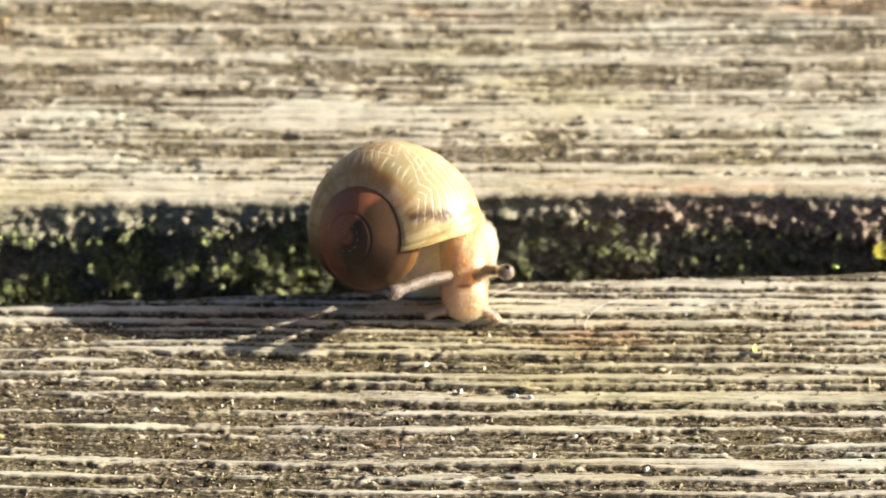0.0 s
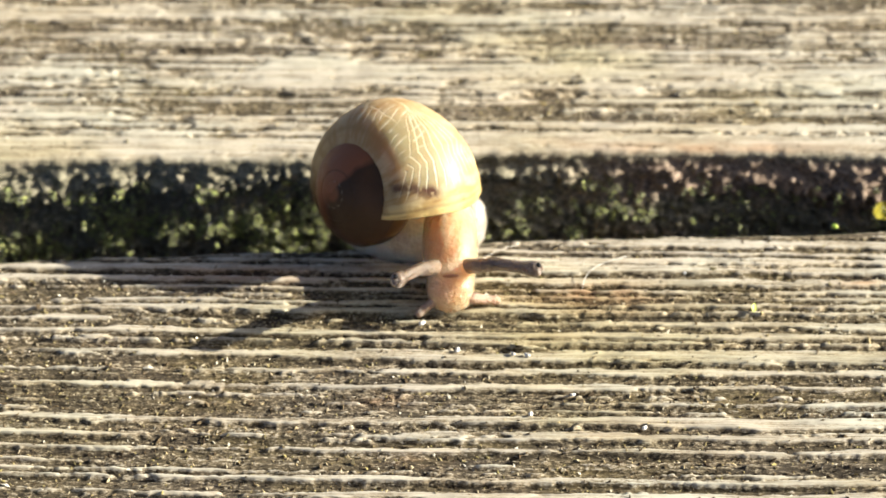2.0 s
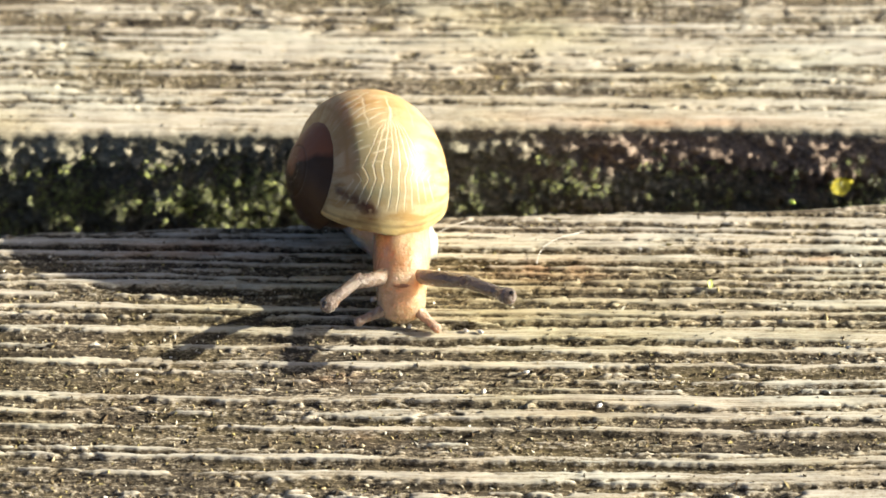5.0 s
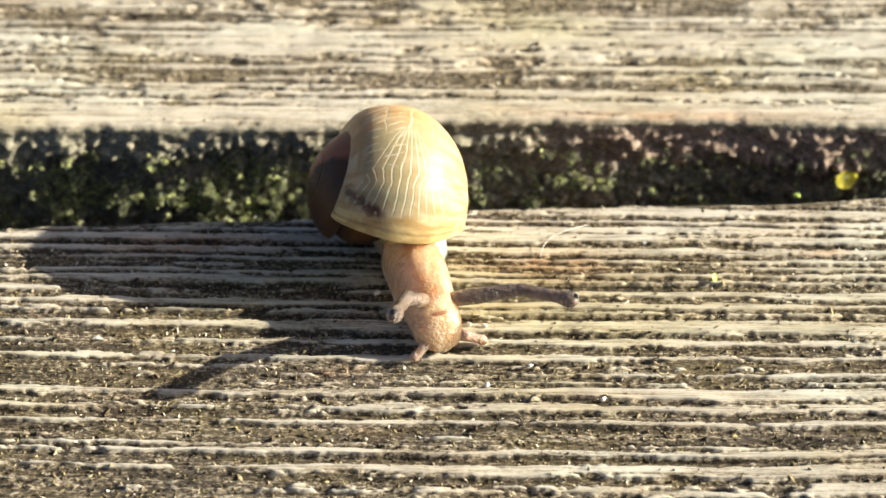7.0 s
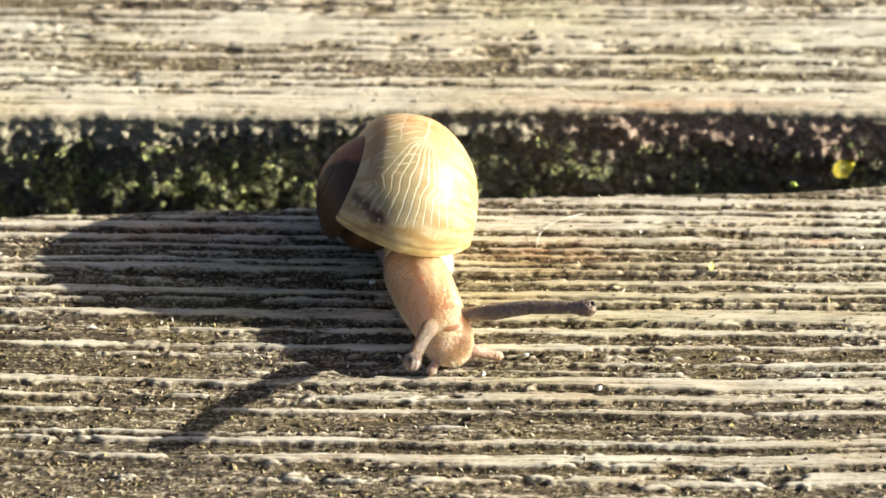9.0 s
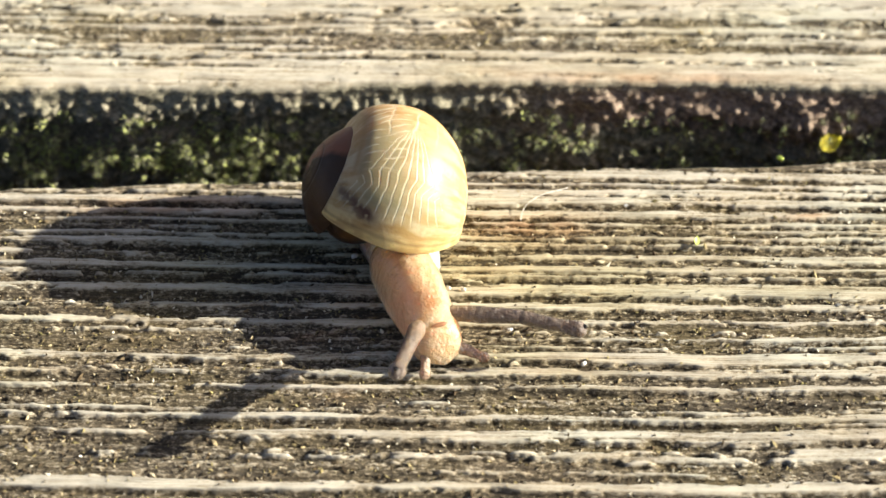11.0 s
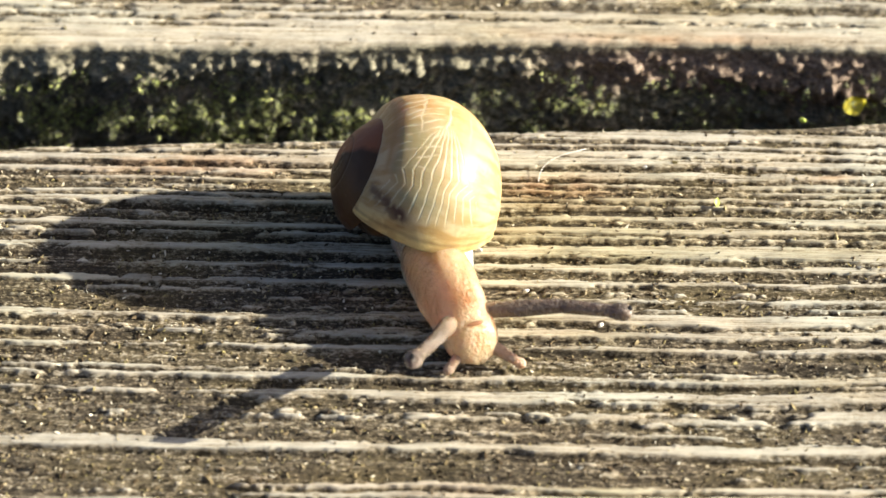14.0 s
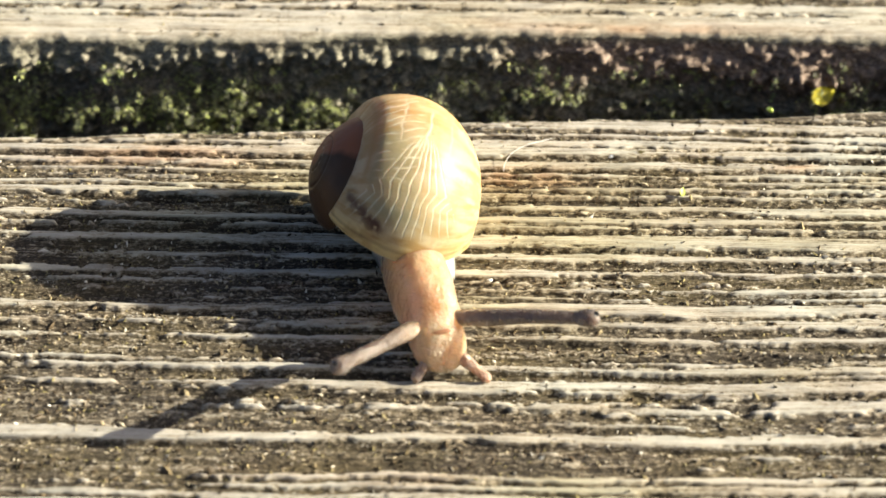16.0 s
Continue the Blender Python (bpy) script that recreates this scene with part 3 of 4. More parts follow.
def whorls(name, back, around, rim=False):
    """A stretch of the coil with its colouring: white veins that fan out to the lip, a brown mark, the dark gut within."""
    P0 = np.linspace(-np.pi, np.pi, around, endpoint=False)
    S, P = np.meshgrid(back, P0, indexing="ij")
    rows = [coil(S, P)]
    if rim:
        # the rounded, thickened lip and the wall's inner side
        inner = [(0.10, 0.93), (0.03, 0.93), (0.004, 0.945), (-0.002, 0.965), (-0.002, 0.99)]
        si, pi_ = np.meshgrid([v for v, _ in inner], P0, indexing="ij")
        rows = [coil(si, pi_, np.array([[v] for _, v in inner]))] + rows
        S, P = np.concatenate([si, S]), np.concatenate([pi_, P])
    verts = np.concatenate(rows).reshape(-1, 3)
    wob = 0.30 * (rough(S * 26, P * 3.5, 41, 3) - 0.5)
    # a fan of veins from one knot towards the lip, each forking once
    reach = np.clip(0.285 - S, 0.03, 1)
    slope = (P - 0.24 - 0.35 * wob) / reach
    fan = slope * (0.95 + 0.6 * np.clip((0.15 - S) / 0.03, 0, 1)) + 1.3 * wob + 0.25
    line = np.clip(1 - np.abs((fan % 1.0) - 0.5) / (0.05 + 0.010 / reach), 0, 1)
    line *= np.clip((S - 0.045 - 0.02 * np.clip(0.2 - P, 0, 1)) / 0.02, 0, 1) * np.clip((0.262 - S) / 0.02, 0, 1) * (np.abs(slope + 0.4) < 3.9) * np.clip((rough(S * 22, P * 2.6, 44, 2) - 0.16) * 5, 0.15, 1)
    # short strokes between the seam's plain band and the fan
    cross = S * 44 + 1.4 * P + 3.5 * wob
    stroke = np.clip(1 - np.abs((cross % 1.0) - 0.5) / 0.17, 0, 1) * np.clip((S - 0.14) / 0.04, 0, 1) * np.clip((0.43 - S) / 0.08, 0, 1) * np.clip((0.86 - P) / 0.1, 0, 1) * np.clip((P - 0.22 - 2.2 * np.clip(0.2 - S, 0, 1)) / 0.12, 0, 1)
    stroke *= np.clip((rough(S * 30, P * 5, 45, 2) - 0.34) * 5, 0, 1)
    rib = np.clip(1 - np.abs(((P * 2.6 + 9 * (S - 0.2) ** 2 + 1.1 * wob) % 1.0) - 0.5) / 0.07, 0, 1) * np.clip((S - 0.22) / 0.04, 0, 1) * np.clip((0.42 - S) / 0.08, 0, 1) * np.clip((0.7 - P) / 0.2, 0, 1) * np.clip((P + 0.3) / 0.3, 0, 1) * np.clip((rough(S * 14, P * 2, 46, 2) - 0.35) * 5, 0, 1)
    vein = np.clip(np.maximum(line, 0.75 * np.maximum(stroke, rib)), 0, 1)
    # grey-green flesh seen between the veins; brown mark and seam behind the lip
    meshes = np.clip((S - 0.05) / 0.04, 0, 1) * np.clip((0.36 - S) / 0.12, 0, 1) * np.clip((0.95 - P) / 0.15, 0, 1) * np.clip((P + 0.75) / 0.5, 0, 1) * np.clip(0.25 + (rough(S * 12, P * 2.2, 49, 3) - 0.3) * 2.2, 0, 1)
    at = 0.047 + 0.075 * np.clip(P - 0.44, 0, 0.7) + 0.018 * (rough(S * 50, P * 8, 48, 3) - 0.5)
    mark = np.exp(-(((S - at) / (0.013 + 0.012 * np.clip(P - 0.4, 0, 1))) ** 2)) * np.clip((P - 0.32) / 0.15, 0, 1) * np.clip((1.16 - P) / 0.12, 0, 1) * np.clip((rough(S * 90, P * 12, 47, 2) - 0.14) * 4, 0.35, 1)
    seam = 0.55 * np.exp(-(((S - 0.018) / 0.005) ** 2)) * (0.5 + 0.5 * lattice(S, P * 5, 51))
    mark = np.clip(np.maximum(mark, seam), 0, 1) * (P < 1.3)
    band = np.exp(-(((P - 0.93 - 0.05 * wob) / 0.05) ** 2)) * np.clip((S - 0.12) / 0.05, 0, 1) * np.clip((0.75 - S) / 0.2, 0, 1)
    # the gut darkens the older stretch, amber where it thins
    older = np.clip((S - 0.54 - 0.06 * (rough(S * 9, P * 2, 52, 3) - 0.5)) / 0.16, 0, 1)
    amber = np.clip((S - 0.93) / 0.04, 0, 1) * np.clip((0.5 - P) / 0.4, 0, 1)
    mesh = sheet(name, verts, around, len(verts) // around, closed=True,
                 values=(("turn", S), ("round", P), ("veins", vein), ("meshes", meshes), ("mark", mark), ("band", band), ("older", older), ("warm", 0 * S), ("amber", amber)))
    return mesh


shell = part("shell", whorls("shell", np.concatenate([np.linspace(0, 0.44, 330), np.linspace(0.445, 1.12, 120)]), 460, True), HORN, snail, "thin pale horn shell with dark inner whorls and white veins")


def spire_mesh():
    """The older whorls, worn to a smooth low dome with one shallow spiral seam; dark with a rusty stretch."""
    nu, nv = 200, 70
    R, A = np.meshgrid(np.linspace(0.004, 1, nv) ** 1.1 * 2.95, np.linspace(0, 2 * np.pi, nu, endpoint=False), indexing="ij")
    turn = np.log(2.703 / np.maximum(R, 0.05)) / math.log(WHORL * 1.25)
    off = ((turn - (A + 0.427) / (2 * np.pi) + 0.5) % 1.0) - 0.5
    seam = np.exp(-((off / 0.05) ** 2)) * np.clip((R - 0.4) / 0.3, 0, 1) * np.clip((1.9 - R) / 0.5, 0, 1)
    depth = -0.22 + 1.30 * (R / 2.7) ** 2.1 + 3.0 * np.clip(R - 2.62, 0, 1) ** 2 + 0.05 * seam + 0.02 * (rough(R / 0.5, A * 3, 57, 2) - 0.5)
    verts = (np.stack([R * np.cos(A), R * np.sin(A), -depth], -1) @ TILT.T + APEX).reshape(-1, 3)
    turned = ((A + 0.427) / (2 * np.pi) + 0.03 * (rough(R / 0.6, A * 2, 58, 3) - 0.5)) % 1.0
    rusty = np.clip((turned - 0.245) / 0.03, 0, 1) * np.clip((0.84 - turned) / 0.2, 0, 1)
    rusty = np.maximum(rusty, np.clip((0.55 - R) / 0.2, 0, 1) * 0.7) * (1 - 0.5 * seam)
    scar = np.exp(-(((off - 0.03) / 0.02) ** 2)) * np.clip((R - 0.5) / 0.1, 0, 1) * np.clip((1.0 - R) / 0.2, 0, 1) * 0.35
    none = 0 * A
    mesh = sheet("spire", verts, nu, nv, closed=True, values=(("turn", none + 0.8), ("round", A), ("veins", scar), ("meshes", none), ("mark", none), ("band", none), ("older", none + 1), ("warm", rusty), ("amber", none)))
    return mesh


spire = part("spire", spire_mesh(), HORN, shell, "dark red-brown dome of inner whorls")


def ball(x, y, z, rx, ry, rz, name):
    rows = []
    for v in np.linspace(0, np.pi, 17):
        for u in np.linspace(0, 2 * np.pi, 24, endpoint=False):
            rows.append((x + rx * np.cos(v), y + ry * np.sin(v) * np.cos(u), z + rz * np.sin(v) * np.sin(u)))
    return sheet(name, np.array(rows), 24, 17, closed=True)


def mantle_mesh():
    """The soft collar that fills the mouth of the shell, a little inside the lip."""
    fill, P = np.meshgrid(np.linspace(0.02, 1, 16), np.linspace(-np.pi, np.pi, 60, endpoint=False), indexing="ij")
    verts = coil(0.010 + 0.03 * fill**2 + 0.02 * (1 - fill), P, 0.955 * fill)
    return sheet("mantle", verts.reshape(-1, 3), 60, 16, closed=True)


def body_mesh():
    """Neck and head in one: x forward; a rounded back over a flat sole with a pale fringe, narrowing to a blunt muzzle."""
    xs_ = np.concatenate([np.linspace(-6.3, -5.4, 8), np.linspace(-5.3, 1.0, 100), 1.58 - 0.58 * np.linspace(0.96, 0, 18) ** 2])
    wide = np.interp(xs_, (-6.3, -6.2, -5.6, -4.8, -3.6, -2.4, -1.4, -0.6, 0.1, 0.6, 1.0, 1.28, 1.46, 1.55, 1.58), (.02, .7, 1.25, 1.42, 1.46, 1.43, 1.32, 1.25, 1.23, 1.18, 1.06, .86, .60, .32, .02))
    high = np.interp(xs_, (-6.3, -6.0, -5.2, -4.0, -2.4, -1.2, -0.2, 0.5, 1.0, 1.35, 1.52, 1.58), (.02, .6, 1.3, 1.85, 2.05, 1.86, 1.54, 1.20, .78, .26, -.30, -.60))
    smooth = np.array([1, 2, 3, 2, 1]) / 9
    wide[2:-2], high[2:-2] = np.convolve(wide, smooth, "valid"), np.convolve(high, smooth, "valid")
    A = np.linspace(0, 2 * np.pi, 72, endpoint=False)
    X, ang = np.meshgrid(xs_, A, indexing="ij")
    W, H = wide[:, None], high[:, None]
    sole = np.maximum(-1.18, -1.18 + 0.35 * np.clip((xs_ - 0.9) / 0.6, 0, 1))[:, None]
    c, sn = np.cos(ang), np.sin(ang)
    middle = np.minimum(-0.25, H - 0.1)
    Z = np.where(sn > 0, middle + (H - middle) * np.abs(sn) ** 0.9, middle + (middle - sole) * np.maximum(-np.abs(sn) ** 0.75, -1))
    Y = W * np.sign(c) * np.abs(c) ** 0.85 * (1 + 0.10 * np.clip(-sn, 0, 1))
    warts = rough(X / 0.22, ang * W * 4.5, 61, 2) - 0.5
    lump = rough(X / 1.1, ang * 1.2, 62, 2) - 0.5
    Y, Z = Y * (1 + 0.035 * warts + 0.05 * lump), Z + (0.05 * warts + 0.06 * lump) * np.clip(sn + 0.3, 0, 1)
    verts = np.stack([X, Y, Z], -1).reshape(-1, 3)
    fringe = np.clip((0.05 - Z + 0.25 * lump) / 0.5, 0, 1) * np.clip((0.6 - X) / 1.2, 0, 1)
    organ = np.clip(1.4 - np.abs(Y / W) * 2.2, 0, 1) * np.clip((Z - 0.2) / 0.5, 0, 1) * np.clip((rough(X / 1.6, Y / 0.7, 63, 3) - 0.36) * 4, 0, 1) * np.clip((0.4 - X) / 0.6, 0, 1)
    return sheet("body", verts, len(A), len(xs_), closed=True, values=(("fringe", fringe), ("organ", organ)))


mantle = part("mantle", mantle_mesh(), COLLAR, shell, "greenish yellow mantle collar filling the shell's mouth")
fold = part("foot_fold", lathe("foot_fold", [(-1.0, .02), (-.95, .5), (-.7, 1.1), (0, 1.5), (.45, 1.4), (.8, .9), (.95, .02)], 20, 1.0, -1.25), FOLD, snail, "pale translucent side fold of the foot")
foot = part("foot", lathe("foot", [(-3.3, .02), (-3.2, .16), (-2.7, .7), (-1.8, 1.5), (-0.6, 2.0), (1.0, 2.2), (2.6, 2.0), (3.6, 1.7), (4.2, 1.1), (4.4, .02)], 28, 0.85, -0.2), FOOT, snail, "cream translucent foot with a pointed tail")
foot.location = (0, 0, 0.35 * MM)
neck = part("body", body_mesh(), BODY, snail, "pale orange translucent neck and blunt head")
mouth = part("mouth", ball(0.74, 0, 1.02, .12, .42, .09, "mouth"), MOUTH, neck, "dark brown mouth line")


def tentacle(side, base_length, tip_length):
    base = part("tentacle", lathe("tentacle", [(.1 - base_length, .02), (.2 - base_length, .2), (.6 - base_length, .36), (-1.9, .42), (-1.0, .375), (0, .335), (.2, .27), (.3, .15), (.335, .02)], 18, rings=0.03 if side == "l" else 0.006), TENTACLE, snail, "grey-brown translucent upper tentacle")
    along = np.empty(3 * len(base.data.vertices), dtype=np.float32)
    base.data.vertices.foreach_get("co", along)
    base.data.attributes.new("root", "FLOAT", "POINT").data.foreach_set("value", np.clip((2.6 - base_length - along[::3] / MM) / 1.6, 0, 1))
    tip = part("tentacle_tip", lathe("tentacle_tip", [(-tip_length - .35, .02), (-tip_length - .3, .2), (-tip_length - .15, .3), (-tip_length, .335), (-tip_length * .5, .315), (-.75, .30), (-.5, .335), (-.25, .40), (0, .42), (.2, .37), (.33, .26), (.4, .13), (.42, .02)], 18, rings=0.02 if side == "l" else 0.006),
               TENTACLE, snail, "rounded tentacle tip")
    spot = part("eye", ball(0.29, 0, 0.25, .13, .13, .13, "eye"), EYE, tip, "black eye spot")
    return base, tip


tent_l, tip_l = tentacle("l", 3.0, 2.7)
tent_r, tip_r = tentacle("r", 4.0, 2.6)


def feeler():
    return part("feeler", lathe("feeler", [(-2.0, .02), (-1.95, .3), (-1.2, .31), (-.5, .23), (-.25, .22), (0, .27), (.18, .2), (.25, .1), (.27, .02)], 16), FEELER, snail, "short pale lower feeler")


palp_l, palp_r = feeler(), feeler()


def motions():
    walk(snail, [
        (0, pose(-0.00496, 0.00162, 0, -0, -0, -3)), (0.5, pose(-0.00501, 0.00169, 0, -0, -0, -4.2)),
        (1, pose(-0.00497, 0.00158, 0, -0, -0, -5.5)), (1.5, pose(-0.00495, 0.00146, 0, -0, -0, -6.8)),
        (2, pose(-0.00489, 0.00117, 0, -0, -0, -8)), (2.5, pose(-0.00481, 0.00091, 0, -0, -0, -12)),
        (3, pose(-0.00466, 0.00086, 0, -0, -0, -16)), (3.5, pose(-0.00447, 0.00083, 0, -0, -0, -20)),
        (4, pose(-0.00426, 0.00079, 0, -0, -0, -31.7)), (4.5, pose(-0.00377, 0.00056, 0, -0, -0, -43.3)),
        (5, pose(-0.00332, 0.00051, 0, -0, -0, -55)), (7.5, pose(-0.00219, -0.00014, 0, -0, -0, -72)),
        (8, pose(-0.00201, -0.00081, 0, -0, -0, -72.2)), (8.5, pose(-0.0017, -0.00155, 0, -0, -0, -72.5)),
        (9, pose(-0.0017, -0.00203, 0, -0, -0, -72.7)), (9.5, pose(-0.00164, -0.00247, 0, -0, -0, -72.9)),
        (12, pose(-0.00115, -0.00457, 0, -0, -0, -74.1)), (12.5, pose(-0.00076, -0.00502, 0, -0, -0, -74.4)),
        (13, pose(-0.00093, -0.00563, 0, -0, -0, -74.6)), (13.5, pose(-0.00068, -0.00608, 0, -0, -0, -74.8)),
        (14, pose(-0.00061, -0.00661, 0, -0, -0, -75.1)), (14.5, pose(-0.00003, -0.00699, 0, -0, -0, -75.3)),
        (15, pose(-0.00012, -0.00745, 0, -0, -0, -75.5)), (15.5, pose(-0.0002, -0.00779, 0, -0, -0, -75.8)),
        (16, pose(0.00029, -0.00805, 0, -0, -0, -76))])
    walk(shell, [
        (0, pose(-0.00065, -0.00113, 0.00473, 64.5, 1.1, -20.2)), (0.5, pose(-0.00069, -0.00092, 0.00472, 64.9, 0.8, -22.6)),
        (1, pose(-0.00065, -0.00085, 0.00468, 66.2, 1.6, -25.3)), (1.5, pose(-0.00062, -0.00055, 0.00464, 68.6, 3.5, -27.9)),
        (2, pose(-0.00065, -0.00022, 0.00435, 71.7, 6.3, -30.7)), (2.5, pose(-0.00068, -0.00001, 0.00418, 74.2, 9.0, -30.9)),
        (3, pose(-0.00068, 0.00015, 0.00414, 77.0, 11.9, -31.1)), (3.5, pose(-0.00073, -0.00005, 0.00418, 77.7, 13.6, -30.9)),
        (4, pose(-0.00068, -0.00064, 0.00425, 77.1, 15.2, -23.6)), (4.5, pose(-0.00045, -0.00104, 0.00427, 74.9, 16.7, -18.4)),
        (5, pose(-0.00001, -0.00127, 0.00429, 72.4, 17.1, -12.6)), (7.5, pose(0.00151, -0.00160, 0.00400, 69.5, 6.0, -8.4)),
        (8, pose(0.00120, -0.00146, 0.00397, 67.9, 6.0, -10.9)), (8.5, pose(0.00090, -0.00131, 0.00396, 66.0, 6.9, -12.5)),
        (9, pose(0.00081, -0.00117, 0.00396, 66.1, 7.0, -13.2)), (9.5, pose(0.00086, -0.00105, 0.00397, 66.3, 7.5, -14.1)),
        (12, pose(0.00052, -0.00102, 0.00399, 65.3, 9.9, -11.5)), (12.5, pose(0.00047, -0.00098, 0.00400, 64.9, 10.8, -11.8)),
        (13, pose(0.00060, -0.00103, 0.00399, 66.5, 11.0, -10.4)), (13.5, pose(0.00061, -0.00103, 0.00398, 66.8, 11.7, -10.0)),
        (14, pose(0.00051, -0.00107, 0.00397, 66.0, 12.6, -9.5)), (14.5, pose(0.00034, -0.00106, 0.00396, 63.9, 13.0, -11.1)),
        (15, pose(0.00042, -0.00104, 0.00396, 66.3, 13.6, -9.9)), (15.5, pose(0.00027, -0.00106, 0.00397, 66.7, 16.3, -9.5)),
        (16, pose(-0.00001, -0.00104, 0.00400, 65.0, 19.1, -10.9))])
    walk(neck, [
        (0, pose(0.00379, -0.00246, 0.00125, 0, 5.7, -85)), (0.5, pose(0.00322, -0.00367, 0.00125, 0, 4.2, -86.2)),
        (1, pose(0.00322, -0.00422, 0.00125, 0, 3.9, -86.8)), (1.5, pose(0.00344, -0.00435, 0.00125, 0, 3.9, -84.6)),
        (2, pose(0.00366, -0.00445, 0.00125, 0, 4.1, -81.1)), (2.5, pose(0.00395, -0.00397, 0.00125, 0, 4.7, -75)),
        (3, pose(0.0044, -0.00423, 0.00125, 0, 4.4, -67.8)), (3.5, pose(0.00471, -0.00448, 0.00125, 0, 4.1, -63.6)),
        (4, pose(0.00544, -0.00381, 0.00125, 0, 4.6, -50.1)), (4.5, pose(0.00595, -0.00329, 0.00125, 0, 4.9, -41.1)),
        (5, pose(0.00648, -0.0028, 0.00125, 0, 5.1, -34.4)), (7.5, pose(0.00963, -0.00081, 0.00125, 0, 3.2, 2.6)),
        (8, pose(0.00932, -0.00064, 0.00125, 0, 3.4, 4.5)), (8.5, pose(0.0092, -0.00057, 0.00125, 0, 3.5, 5)),
        (9, pose(0.0092, -0.00071, 0.00125, 0, 3.5, 3)), (9.5, pose(0.00907, -0.00075, 0.00125, 0, 3.6, 2.1)),
        (12, pose(0.00901, -0.0004, 0.00125, 0, 3.5, 4.9)), (12.5, pose(0.00891, -0.00038, 0.00125, 0, 3.6, 5.2)),
        (13, pose(0.00904, -0.00004, 0.00125, 0, 3.5, 8.8)), (13.5, pose(0.00889, -0.00012, 0.00125, 0, 3.7, 7.9)),
        (14, pose(0.00889, -0.00021, 0.00125, 0, 3.8, 6.6)), (14.5, pose(0.00893, -0.00073, 0.00125, 0, 3.9, -0.4)),
        (15, pose(0.00858, -0.00056, 0.00125, 0, 4.3, 1.4)), (15.5, pose(0.00865, -0.00043, 0.00125, 0, 4.3, 2.6)),
        (16, pose(0.00851, -0.00055, 0.00125, 0, 4.6, 0.8))])
    walk(tent_l, [
        (0, pose(0.00177, -0.00391, 0.00295, 0, -23.7, -132.1)), (0.5, pose(0.00132, -0.00523, 0.00315, 0, -27.8, -127.9)),
        (1, pose(0.00137, -0.00551, 0.00335, 0, -34.7, -131.4)), (1.5, pose(0.00187, -0.00572, 0.00333, 0, -36.1, -123.4)),
        (2, pose(0.00236, -0.0063, 0.0033, 0, -31.9, -110.4)), (2.5, pose(0.00285, -0.00651, 0.00305, 0, -21.8, -101.3)),
        (3, pose(0.00295, -0.00635, 0.00278, 0, -18.9, -112.4)), (3.5, pose(0.00358, -0.00693, 0.00283, 0, -18.7, -103.1)),
        (4, pose(0.00517, -0.00669, 0.00267, 0, -13.9, -84.2)), (4.5, pose(0.00586, -0.00599, 0.00271, 0, -16.1, -80.1)),
        (5, pose(0.00622, -0.0054, 0.00275, 0, -18.3, -84.7)), (7.5, pose(0.01099, -0.00246, 0.00359, 0, -40.2, -35.3)),
        (8, pose(0.01128, -0.0025, 0.00359, 0, -32.6, -31.6)), (8.5, pose(0.01124, -0.00245, 0.00359, 0, -31.8, -31)),
        (9, pose(0.01172, -0.00259, 0.00359, 0, -27.9, -26.1)), (9.5, pose(0.01172, -0.00279, 0.00355, 0, -25.9, -27.7)),
        (12, pose(0.01228, -0.00221, 0.00341, 0, -21.1, -19.9)), (12.5, pose(0.01218, -0.00198, 0.00338, 0, -21.1, -16.9)),
        (13, pose(0.01194, -0.00166, 0.00343, 0, -24.1, -19)), (13.5, pose(0.01164, -0.00182, 0.00348, 0, -25.6, -21.4)),
        (14, pose(0.01166, -0.00237, 0.00353, 0, -24.9, -28.8)), (14.5, pose(0.01107, -0.00341, 0.00359, 0, -26.6, -42.2)),
        (15, pose(0.01053, -0.00343, 0.00349, 0, -25.4, -47.2)), (15.5, pose(0.01053, -0.00328, 0.00339, 0, -24.3, -48.1)),
        (16, pose(0.01071, -0.00343, 0.0033, 0, -21.3, -44.3))])
